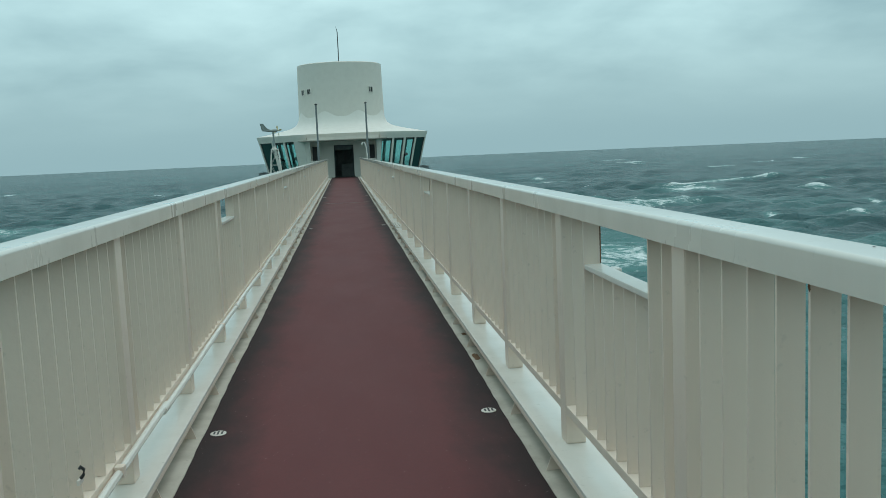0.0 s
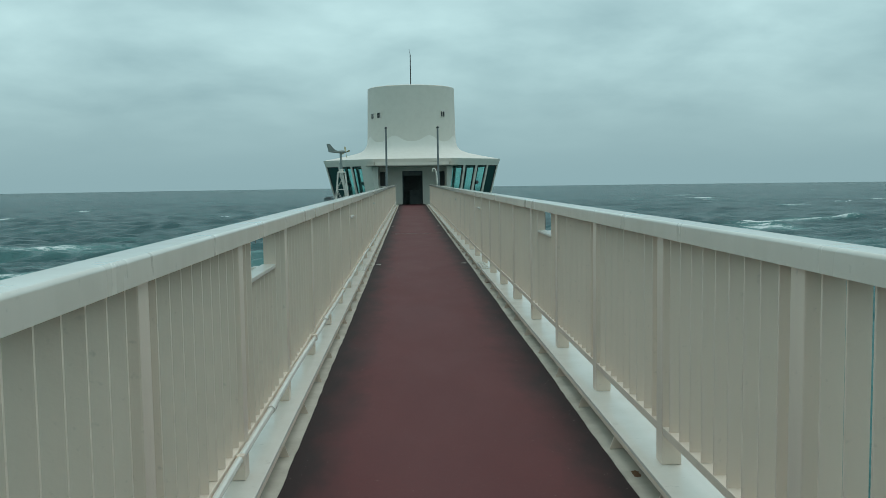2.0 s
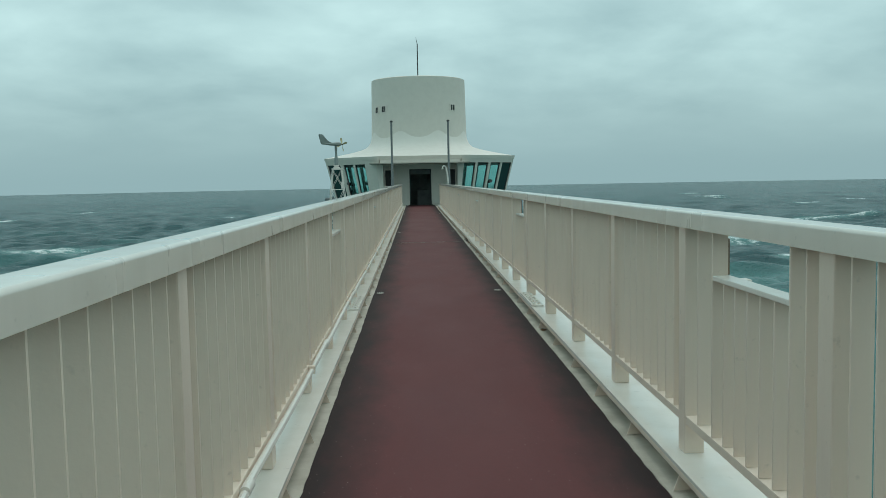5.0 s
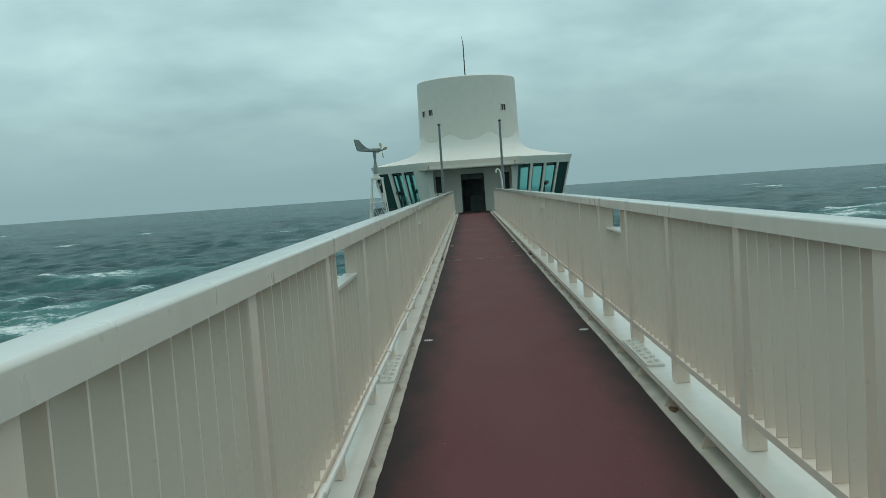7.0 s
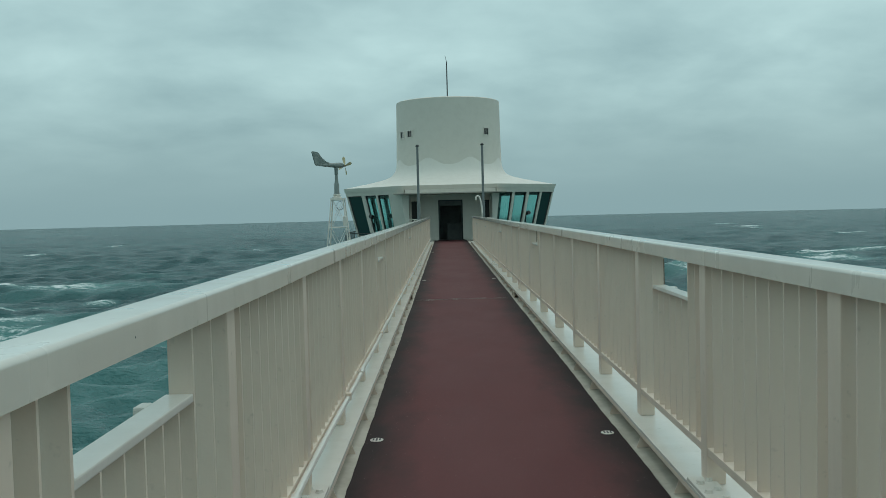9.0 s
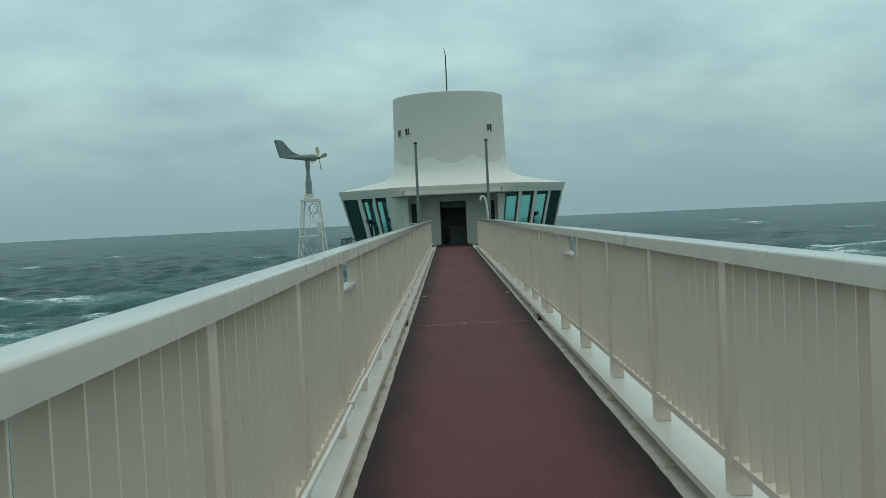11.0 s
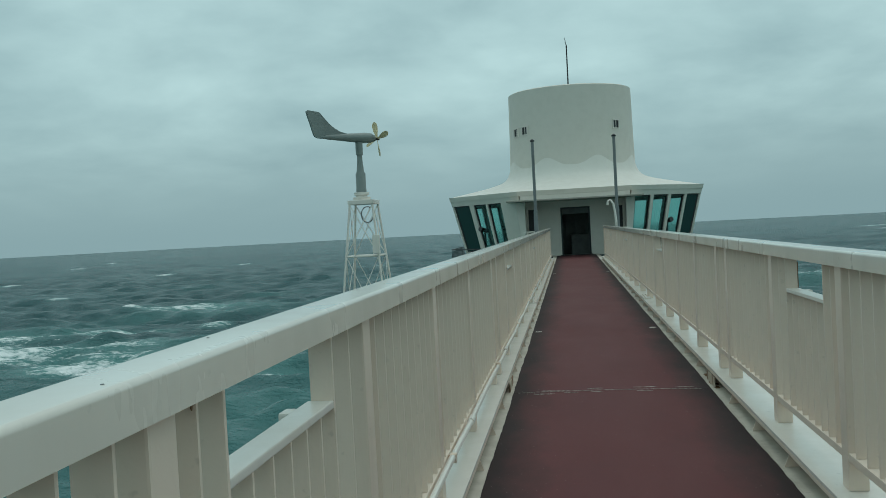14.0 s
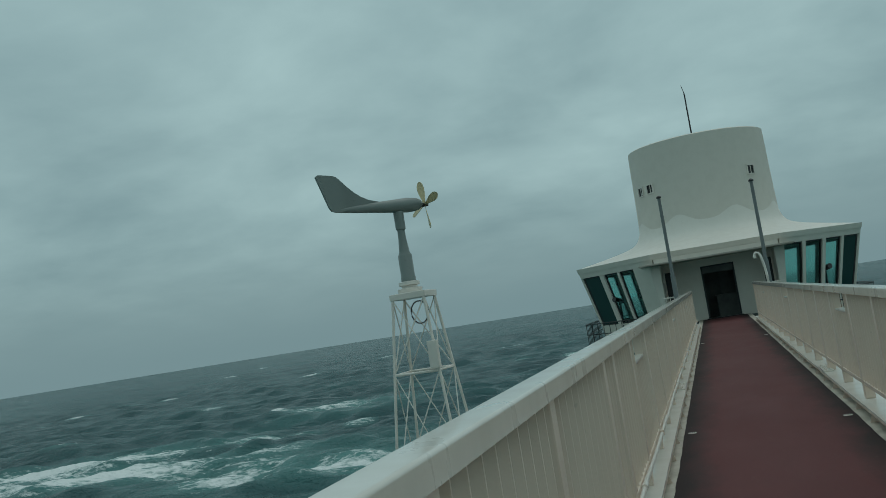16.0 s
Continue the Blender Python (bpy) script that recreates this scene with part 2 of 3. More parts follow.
def mesh_of(name, bm, mat, smooth=False):
    me = bpy.data.meshes.new(name)
    bmesh.ops.recalc_face_normals(bm, faces=bm.faces)
    bm.to_mesh(me)
    bm.free()
    me.materials.append(mat)
    if smooth:
        me.polygons.foreach_set("use_smooth", [True] * len(me.polygons))
        me.set_sharp_from_angle(angle=radians(38))
    return me


def part(name, bm, mat, parent=None, label="", smooth=False):
    """Links a bmesh as one mesh object, under a thing or a part."""
    ob = new(name, mesh_of(name, bm, mat, smooth))
    if parent is not None:
        ob.parent = parent
    return tagged(ob, label)


def piece(name, mesh, parent, m):
    ob = new(name, mesh)
    ob.parent = parent
    ob.matrix_local = m
    return ob


def thing(name, label, category, group="", kind="", at=(0, 0, 0)):
    ob = new(name)
    ob.empty_display_size = 0.1
    ob.location = at
    return tagged(ob, label, category, group, kind)


# ---------------------------------------------------------------- the sea
def build_sea():
    ang = np.concatenate([np.linspace(-55, 55, 620, endpoint=False), np.linspace(55, 305, 150, endpoint=False)])
    ang = np.radians(ang)
    rad = np.concatenate([[0.0], np.geomspace(3.0, 1480.0, 740)])
    A, R = np.meshgrid(ang, rad)
    X, Y = R * np.sin(A), 6.0 + R * np.cos(A)
    rng = np.random.default_rng(7)
    Z, slope = np.zeros_like(X), np.zeros_like(X)
    for i in range(46):
        lam = 2.2 * 1.105 ** i
        th = math.radians(196) + rng.normal(0, 0.55)
        k = 2 * math.pi / lam
        amp = 0.0195 * lam ** 0.9 * (1.0 if lam < 8 else (8 / lam) ** 1.1)
        ph = k * (X * math.sin(th) + Y * math.cos(th)) + rng.uniform(0, 6.283)
        fade = np.clip(lam / (0.013 * R + 0.4) - 1.0, 0, 1)
        s = 2 * ((np.sin(ph) + 1) / 2) ** 1.5 - 0.85
        Z += amp * fade * s
        slope += amp * k * fade * np.maximum(s, 0)
    # crests that break: where many waves heap up, and in a few reef lines near the bridge
    foam = np.clip((Z - 0.9) * 0.6, 0, 0.4)
    for bx, by, lx, ly, turn, amt, high in BREAKERS:
        c, s = math.cos(radians(turn)), math.sin(radians(turn))
        u, v = (X - bx) * c + (Y - by) * s, -(X - bx) * s + (Y - by) * c
        g = np.exp(-(u / lx) ** 2 - (v / ly) ** 2)
        foam = np.maximum(foam, (amt + 0.12) * g)
        Z += high * np.exp(-(u / lx) ** 2 - ((v + 0.3 * ly) / (0.45 * ly)) ** 2)
    Z = SEA_Z + Z * np.clip(1.15 - R / 900, 0.05, 1)
    Z[-1] = SEA_Z
    nr, na = X.shape
    verts = np.stack([X, Y, Z], -1).reshape(-1, 3)
    i, j = np.meshgrid(np.arange(nr - 1), np.arange(na), indexing="ij")
    jn = (j + 1) % na
    faces = np.stack([i * na + j, (i + 1) * na + j, (i + 1) * na + jn, i * na + jn], -1).reshape(-1, 4)
    me = bpy.data.meshes.new("water")
    me.from_pydata(verts.tolist(), [], faces.tolist())
    me.polygons.foreach_set("use_smooth", [True] * len(me.polygons))
    me.attributes.new("foam", "FLOAT", "POINT").data.foreach_set("value", foam.reshape(-1).astype(np.float32))
    me.materials.append(SEA)
    return tagged(new("water", me), "dark teal stormy sea with breaking white foam", "sea", kind="structure")


# place, half length, half width, turn, strength and height of the breakers on the reef
BREAKERS = [
    (76, 200, 14, 4, -4, 0.8, 0.4), (91, 202, 6, 4.5, 0, 0.9, 0.6), (115, 196, 5, 2.5, 0, 0.75, 0.4), (139, 312, 6, 5, 0, 0.75, 0.6),
    (52, 144, 14, 8, 0, 0.42, 0.0), (24, 76, 8, 13, 0, 0.46, 0.2), (40, 160, 9, 13, 0, 0.46, 0.2), (75, 183, 8, 11, 0, 0.62, 0.4),
    (-78, 111, 20, 6, 4, 1.0, 0.6), (-68, 98, 20, 7.5, 6, 0.86, 0.2), (-33, 89, 8, 5, 15, 0.64, 0.4), (-41, 86, 6, 2.2, 5, 0.7, 0.3),
    (-47, 102, 7, 4, 5, 0.52, 0.3), (-22, 85.5, 4, 2, 10, 0.68, 0.2), (-55, 117, 8, 5, 0, 0.5, 0.4), (-44, 95, 6, 6, 0, 0.42, 0.2), (-59, 146, 9, 4, 5, 0.55, 0.5), (-72, 154, 4, 2.5, 0, 0.6, 0.6),
]
caps = random.Random(21)
for _ in range(75):
    far_r, far_a = 110 * math.exp(caps.uniform(0, 2.1)), radians(caps.uniform(-52, 52))
    BREAKERS.append((far_r * math.sin(far_a), far_r * math.cos(far_a), caps.uniform(0.008, 0.022) * far_r, caps.uniform(1.6, 4.0), caps.uniform(-15, 15), caps.uniform(0.5, 0.75), caps.uniform(0.1, 0.35)))
build_sea()

# ---------------------------------------------------------------- the bridge
Y0, Y1 = -12.0, 57.3
FLOOR_W = 0.85
RAIL_END = 51.2
RX = {1: 0.974, -1: -0.974}
JOINT_Y = 25.85


def build_deck():
    bm = bmesh.new()
    box(bm, -FLOOR_W, FLOOR_W, Y0, JOINT_Y - 0.0012, -0.16, 0.0)
    box(bm, -FLOOR_W, FLOOR_W, JOINT_Y + 0.0012, Y1, -0.16, 0.0)
    tagged(part("floor", bm, DECK), "dull red non-slip walkway coating with grimy edges", "walkway floor", kind="structure")


def build_girder(side):
    """A rolled edge beam: foot strip, recessed web, ribs and a broad top flange."""
    s = side
    inner = 0.878
    g = thing("edge_girder", "cream painted steel edge beam along the walkway", "girder", "edge girders")
    bm = bmesh.new()
    xa, xb = s * inner, s * (inner + 0.36)
    box(bm, min(xa, xb), max(xa, xb), Y0, Y1 - 5.9, 0.118, 0.135, 0.003)
    part("top_flange", bm, WHITE, g)
    bm = bmesh.new()
    xl = s * (inner + 0.011)
    box(bm, min(xa, xl), max(xa, xl), Y0, Y1 - 5.9, 0.092, 0.1175, 0.002)
    part("lip", bm, CREAM, g)
    bm = bmesh.new()
    w = s * (inner + 0.11)
    box(bm, min(w, w + s * 0.012), max(w, w + s * 0.012), Y0, Y1 - 5.9, -0.45, 0.1175)
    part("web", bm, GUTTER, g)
    bm = bmesh.new()
    n = int((Y1 - Y0) / 0.12)
    a, b = [], []
    rnd = random.Random(5 + s)
    for i in range(n + 1):
        y = Y0 + (Y1 - 0.1 - Y0) * i / n
        x = s * (FLOOR_W - 0.012 + rnd.uniform(-0.003, 0.004) + 0.003 * math.sin(y * 1.7))
        a.append(bm.verts.new((x, y, 0.005)))
        b.append(bm.verts.new((w, y, 0.014)))
    for i in range(n):
        bm.faces.new((a[i], a[i + 1], b[i + 1], b[i]))
    r = bmesh.ops.extrude_face_region(bm, geom=bm.faces[:])
    bmesh.ops.translate(bm, verts=[v for v in r["geom"] if isinstance(v, bmesh.types.BMVert)], vec=(0, 0, -0.05))
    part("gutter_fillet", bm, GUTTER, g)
    bm = bmesh.new()
    prof = ((w, 0.016), (s * 0.862, 0.012), (s * (inner + 0.013), 0.09), (s * (inner + 0.013), 0.117), (w, 0.117))
    f = bm.faces.new([bm.verts.new((px, -0.004, pz)) for px, pz in prof])
    ext = bmesh.ops.extrude_face_region(bm, geom=[f])
    bmesh.ops.translate(bm, verts=[v for v in ext["geom"] if isinstance(v, bmesh.types.BMVert)], vec=(0, 0.008, 0))
    me = mesh_of("stiffener", bm, CREAM)
    y = Y0 + 0.2
    while y < Y1 - 6.1:
        piece("stiffener", me, g, pose(0, y, 0))
        y += 0.88
    return g


CAP_LO, CAP_HI = 1.199, 1.277
BAR_LO, BAR_HI = 0.278, 0.318
CAP_W = 0.125
SILL = 0.993
PERIOD = 7.2
WIN = {1: 1.14, -1: 5.398}
WIN_LEN = 0.755
POST_TO_WIN = 0.27


def railing_meshes(s):
    x = RX[s]
    ms = {}

    def make(key, name, bounds, mat, bevel=0.002):
        bm = bmesh.new()
        x0, x1 = sorted(bounds[:2])
        box(bm, x0, x1, *bounds[2:], bevel)
        ms[key] = mesh_of(name, bm, mat)
    make("slat", "slat", (x - s * 0.012, x + s * 0.056, -0.0045, 0.0045, BAR_HI, CAP_LO), SLAT, 0.0)
    make("short", "slat", (x - s * 0.012, x + s * 0.056, -0.0045, 0.0045, BAR_HI, SILL - 0.001), SLAT, 0.0)
    make("post", "post", (x - s * 0.018, x + s * 0.075, -0.05, 0.05, 0.1355, CAP_LO), CREAM, 0.006)
    make("jamb", "jamb", (x - s * 0.014, x + s * 0.052, -0.006, 0.006, BAR_HI, CAP_LO), CREAM, 0.0)
    make("rust", "rust_edge", (x + s * 0.0522, x + s * 0.0575, -0.0065, 0.0065, SILL + 0.024, CAP_LO - 0.03), RUST, 0.0)
    return ms


def build_panel(s, ms, y0, y1, window=None):
    """One bay of the balustrade, with the post at its start; window is the span of an opening under the handrail."""
    g = thing("railing_panel", "cream steel railing bay with an opening and sill" if window else "cream painted steel railing bay of upright slats", "railing", "railing bays", at=(0, y0, 0))
    x = RX[s]
    piece("post", ms["post"], g, pose(0, 0, 0))
    bm = bmesh.new()
    xa, xb = sorted((x - s * 0.015, x + s * 0.07))
    box(bm, xa, xb, 0.05, y1 - y0 - 0.05, BAR_LO, BAR_HI - 0.001, 0.003)
    part("bottom_rail", bm, CREAM, g)
    if y0 < JOINT_Y < y1:
        off = JOINT_Y - y0 + 0.24
        piece("post", ms["post"], g, pose(0, off, 0))
        for i in range(1, 8):
            piece("slat", ms["slat"], g, pose(0, off + (y1 - y0 - off) * i / 8, 0))
        piece("slat", ms["slat"], g, pose(0, off * 0.36, 0))
        piece("slat", ms["slat"], g, pose(0, off * 0.66, 0))
        return g
    if window is None:
        n = 10
        for i in range(1, n):
            piece("slat", ms["slat"], g, pose(0, (y1 - y0) * i / n, 0))
        return g
    a, b = window[0] - y0, window[1] - y0
    piece("slat", ms["slat"], g, pose(0, a * 0.54, 0))
    far = y1 - y0 - b
    piece("slat", ms["slat"], g, pose(0, b + far * 0.48, 0))
    for i in range(1, 6):
        piece("slat", ms["short"], g, pose(0, a + (b - a) * i / 6, 0))
    piece("jamb", ms["jamb"], g, pose(0, a - 0.006, 0))
    piece("jamb", ms["jamb"], g, pose(0, b + 0.006, 0))
    bm = bmesh.new()
    xa, xb = sorted((x - s * 0.014, x + s * 0.062))
    box(bm, xa, xb, a, b, SILL, SILL + 0.022, 0.004)
    part("sill", bm, WHITE, g)
    bm = bmesh.new()
    xa, xb = sorted((x + s * 0.0625, x + s * 0.098))
    box(bm, xa, xb, b - 0.15, b - 0.085, SILL - 0.02, SILL + 0.02, 0.008)
    part("bracket", bm, WHITE, g)
    if s > 0:
        piece("rust_edge", ms["rust"], g, pose(0, b + 0.006, 0))
    return g


# regular bays on one side, and where the posts really stand: the bays round the movement joint are longer
GRID = {1: (21.03, 22.47, 23.91, 25.35, 26.79), -1: (20.968, 22.408, 23.848, 25.288, 26.728)}
STOOD = {1: (21.03, 22.58, 24.0, 25.6, 27.4), -1: (20.968, 22.42, 23.92, 25.6, 27.25)}


def post_place(s, y):
    if y >= GRID[s][-1]:
        return y + STOOD[s][-1] - GRID[s][-1]
    return y if y <= GRID[s][0] else float(np.interp(y, GRID[s], STOOD[s]))


def build_railing(s):
    ms = railing_meshes(s)
    step = PERIOD / 5
    k = math.floor((Y0 - WIN[s]) / PERIOD) + 1
    y = WIN[s] + k * PERIOD - POST_TO_WIN
    bays, n = [], 0
    while y < RAIL_END:
        p0, p1 = post_place(s, y), post_place(s, y + step)
        a = p0 + POST_TO_WIN
        bays.append((p0, p1, (a, a + WIN_LEN) if n % 5 == 0 else None))
        y += step
        n += 1
    last = None
    for p0, p1, w in bays:
        if p1 > RAIL_END:
            break
        build_panel(s, ms, p0, p1, w)
        last = p1
    end = thing("end_post", "cream end post of the railing", "post", "end posts", at=(0, last, 0))
    piece("post", ms["post"], end, pose(0, 0, 0))
    # the handrail: a broad rounded cap, with fine joints
    x = RX[s]
    h = thing("handrail", "broad pale cream handrail cap with rounded edges", "handrail", "handrails")
    xa, xb = sorted((x - s * 0.038, x + s * (CAP_W - 0.038)))
    for y, y2 in ((Y0, JOINT_Y), (JOINT_Y + 0.004, last + 0.08)):
        bm = bmesh.new()
        r_in = 0.013
        arc = [(r_in - r_in * math.cos(a), CAP_HI - r_in + r_in * math.sin(a)) for a in [math.pi / 2 * k / 10 for k in range(11)]]
        prof = [(0.0, CAP_LO)] + arc + [(CAP_W - u, v) for u, v in reversed(arc)] + [(CAP_W, CAP_LO)]
        ends = [[bm.verts.new((xa + px, yy, pz)) for px, pz in prof] for yy in (y, y2 - 0.003)]
        for k in range(len(prof)):
            kn = (k + 1) % len(prof)
            bm.faces.new((ends[0][k], ends[0][kn], ends[1][kn], ends[1][k]))
        bm.faces.new(ends[0])
        bm.faces.new(ends[1])
        part("cap", bm, CAP, h, smooth=True)
    return last


build_deck()
for side in (-1, 1):
    build_girder(side)
RAIL_LAST = [build_railing(side) for side in (-1, 1)]


def build_drain(x, y):
    g = thing("floor_drain", "small round white slotted drain grate in the deck", "drain", "floor drains", at=(x, y, 0))
    bm = bmesh.new()
    lathe(bm, [(0.044, 0.0005), (0.044, 0.004), (0.04, 0.006)], 24)
    part("grate", bm, WHITE, g)
    for i in (-1, 0, 1):
        bm = bmesh.new()
        w = 0.031 - 0.007 * abs(i)
        box(bm, i * 0.021 - 0.0055, i * 0.021 + 0.0055, -w, w, 0.0062, 0.0068)
        part("slot", bm, DARK, g)


for y in (3.25, 16.72, 30.16, 43.6):
    build_drain(-0.76, y)
    build_drain(0.76, y + 0.05)


def build_conduit():
    g = thing("conduit", "cream painted conduit pipe along the railing foot", "pipe")
    x = RX[-1] + 0.036
    y = Y0
    i = 0
    while y < 50.5:
        y2 = min(y + 2.96, 50.8)
        bm = bmesh.new()
        tube(bm, [(x, y + (y2 - y) * k / 6, 0.292 + 0.008 * math.sin(i * 2.1 + k * 0.9)) for k in range(7)], 0.017, 8)
        part("pipe", bm, WHITE, g, smooth=True)
        bm = bmesh.new()
        rod(bm, (x, y2 - 0.05, 0.292), (x, y2 + 0.05, 0.292), 0.023, None, 10)
        part("coupling", bm, WHITE, g, smooth=True)
        bm = bmesh.new()
        box(bm, RX[-1] + 0.02, x + 0.02, y2 - 0.9, y2 - 0.86, 0.27, 0.317, 0.003)
        part("saddle", bm, CREAM, g)
        y = y2
        i += 1


build_conduit()

# ---------------------------------------------------------------- the tower
TX, TY = 0.03, 61.4
OCT = 6.25
EAVE = 2.87


def octagon(r, z, cx=TX, cy=TY):
    return [Vector((cx + r * math.sin(math.radians(45 * i + 22.5)), cy - r * math.cos(math.radians(45 * i + 22.5)), z)) for i in range(8)]


def build_tower():
    g = thing("observation_tower", "cream octagonal sea observation tower with round turret", "tower")
    # turret
    bm = bmesh.new()
    lathe(bm, [(3.04, 3.4), (2.99, 4.4), (2.96, 5.6), (2.93, 7.5), (2.92, 7.67), (2.85, 7.71), (2.6, 7.71), (2.55, 7.5)], 72, TX, TY)
    part("turret", bm, TOWER, g, smooth=True)
    # roof skin swept from the eight-sided eave up into the turret foot
    bm = bmesh.new()
    loops, seg = [], 96
    for f in [i / 22 for i in range(23)]:
        loop = []
        for i in range(seg):
            a = 2 * math.pi * (i + 0.5) / seg
            oc = OCT * math.cos(math.pi / 8) / math.cos((a + math.pi / 8) % (math.pi / 4) - math.pi / 8)
            ridge = (0.5 - 0.5 * math.cos(8 * a)) ** 1.7
            e = 1 - (1 - f) ** 2.2
            r = oc + (3.005 - oc) * e
            z = EAVE + 0.60 * e + 0.22 * e ** 5 + (0.38 + 0.38 * ridge) * e ** 22
            loop.append(bm.verts.new((TX + r * math.sin(a), TY - r * math.cos(a), z)))
        loops.append(loop)
    for a, b in zip(loops, loops[1:]):
        for i in range(seg):
            bm.faces.new((a[i], a[(i + 1) % seg], b[(i + 1) % seg], b[i]))
    part("roof", bm, ROOF, g, "pale swept roof skin with sky brightness in its colour", smooth=True)
    # eave band
    bm = bmesh.new()
    o1, o2, o3 = octagon(OCT + 0.02, EAVE + 0.0), octagon(OCT - 0.03, EAVE - 0.2), octagon(OCT - 0.35, EAVE - 0.2)
    v = [[bm.verts.new(p) for p in o] for o in (o1, o2, o3)]
    for a, b in zip(v, v[1:]):
        for i in range(8):
            bm.faces.new((a[i], a[(i + 1) % 8], b[(i + 1) % 8], b[i]))
    bm.faces.new(v[2])
    part("eave", bm, TOWER, g)
    # leaning walls: seven faces; the one to the bridge holds the entrance
    top, bot = octagon(OCT - 0.06, EAVE - 0.2), octagon(OCT - 0.95, -0.75)

    def on(i, u, z, out=0.0):
        f = (z - (-0.75)) / (EAVE - 0.2 + 0.75)
        p = bot[i].lerp(top[i], f).lerp(bot[(i + 1) % 8].lerp(top[(i + 1) % 8], f), u)
        d = Vector((p.x - TX, p.y - TY, 0)).normalized()
        return p + d * out

    def slab(bm, i, u0, u1, z0, z1, o0=-0.16, o1=0.0):
        c = [on(i, u, z, o) for o in (o0, o1) for u, z in ((u0, z0), (u1, z0), (u1, z1), (u0, z1))]
        vs = [bm.verts.new(p) for p in c]
        for q in ((0, 1, 2, 3), (4, 5, 6, 7), (0, 1, 5, 4), (1, 2, 6, 5), (2, 3, 7, 6), (3, 0, 4, 7)):
            bm.faces.new([vs[k] for k in q])

    def slab_mesh(*args):
        bm = bmesh.new()
        slab(bm, *args)
        return bm

    ZS, ZT = 0.3, EAVE - 0.42
    for i in range(8):
        if i == 7:
            continue
        spans = {0: [(0.05, 0.27), (0.31, 0.52), (0.56, 0.76), (0.79, 0.985)], 6: [(0.015, 0.27), (0.33, 0.52), (0.55, 0.74)]}.get(i, [(0.04, 0.26), (0.29, 0.49), (0.52, 0.72), (0.75, 0.96)])
        part("lower_wall", slab_mesh(i, 0, 1, -0.75, ZS), TOWER, g)
        part("upper_wall", slab_mesh(i, 0, 1, ZT, EAVE - 0.2), TOWER, g)
        edge = 0.0
        for u0, u1 in spans + [(1.0, 1.0)]:
            if u0 > edge:
                part("mullion", slab_mesh(i, edge, u0, ZS + 0.002, ZT - 0.002, -0.15, -0.004), TOWER, g)
            edge = u1
        for u0, u1 in spans:
            bm = bmesh.new()
            slab(bm, i, u0, u1, ZS, ZT, -0.10, -0.085)
            pane = part("pane", bm, BLIND if (i, u0) in ((0, 0.79), (6, 0.015)) else GLASS, g)
            bm = bmesh.new()
            for a0, a1, b0, b1 in ((u0, u1, ZS, ZS + 0.05), (u0, u1, ZT - 0.05, ZT), (u0, u0 + 0.014, ZS + 0.05, ZT - 0.05), (u1 - 0.014, u1, ZS + 0.05, ZT - 0.05)):
                slab(bm, i, a0, a1, b0, b1, -0.12, -0.06)
            part("window_frame", bm, DARK, pane)
    # entrance front, set back under a flat canopy
    yf = TY - OCT * math.cos(math.pi / 8)
    yw = yf + 1.7
    for x0, x1, z0, z1 in ((-2.35, -0.64, -0.75, EAVE - 0.2), (0.64, 2.35, -0.75, EAVE - 0.2), (-0.64, 0.64, 2.12, EAVE - 0.2), (-0.64, 0.64, -0.75, -0.01)):
        bm = bmesh.new()
        box(bm, TX + x0, TX + x1, yw, yw + 0.2, z0, z1)
        part("entrance_wall", bm, TOWER, g)
    bm = bmesh.new()
    box(bm, TX - 0.58, TX + 0.58, yw + 0.05, yw + 0.09, 1.82, 2.06)
    part("transom", bm, INSIDE, g)
    bm = bmesh.new()
    box(bm, TX - 0.7, TX + 0.7, yw - 0.35, yw, 0.002, 0.03, 0.006)
    part("threshold", bm, DARK, g)
    bm = bmesh.new()
    box(bm, TX - 2.05, TX - 1.72, yw - 0.012, yw - 0.002, 0.02, 2.08)
    part("side_pane", bm, DARK, g)
    bm = bmesh.new()
    box(bm, TX + 1.72, TX + 2.05, yw - 0.012, yw - 0.002, 0.02, 2.08)
    part("side_pane", bm, DARK, g)
    for x0, x1 in ((-2.5, -2.12), (2.12, 2.5)):
        bm = bmesh.new()
        xo = 0.35 if x0 < 0 else -0.35
        vs = [bm.verts.new(p) for p in ((TX + x0 + (xo if x0 < 0 else 0), yf + 0.35, -0.75), (TX + x1 + (0 if x0 < 0 else xo), yf + 0.35, -0.75), (TX + x1, yf + 0.05, EAVE - 0.475), (TX + x0, yf + 0.05, EAVE - 0.475))]
        f = bm.faces.new(vs)
        r = bmesh.ops.extrude_face_region(bm, geom=[f])
        bmesh.ops.translate(bm, verts=[q for q in r["geom"] if isinstance(q, bmesh.types.BMVert)], vec=(0, 2.2, 0))
        part("side_wall", bm, TOWER, g)
    bm = bmesh.new()
    box(bm, TX - 2.85, TX + 2.8, yf - 0.8, yf + 1.68, EAVE - 0.46, EAVE - 0.40, 0.01)
    part("canopy", bm, CANOPY, g)
    bm = bmesh.new()
    box(bm, TX - 2.3, TX + 2.3, yf + 0.03, yf + 0.2, EAVE - 0.398, EAVE - 0.206)
    part("fascia", bm, TOWER, g)
    bm = bmesh.new()
    for x0, x1, z0, z1 in ((-0.64, -0.58, 0, 2.12), (0.58, 0.64, 0, 2.12), (-0.58, 0.58, 2.06, 2.12)):
        box(bm, TX + x0, TX + x1, yw - 0.02, yw + 0.12, z0, z1, 0.004)
    part("door_frame", bm, DARK, g)
    # inner floor, core and lower shaft
    bm = bmesh.new()
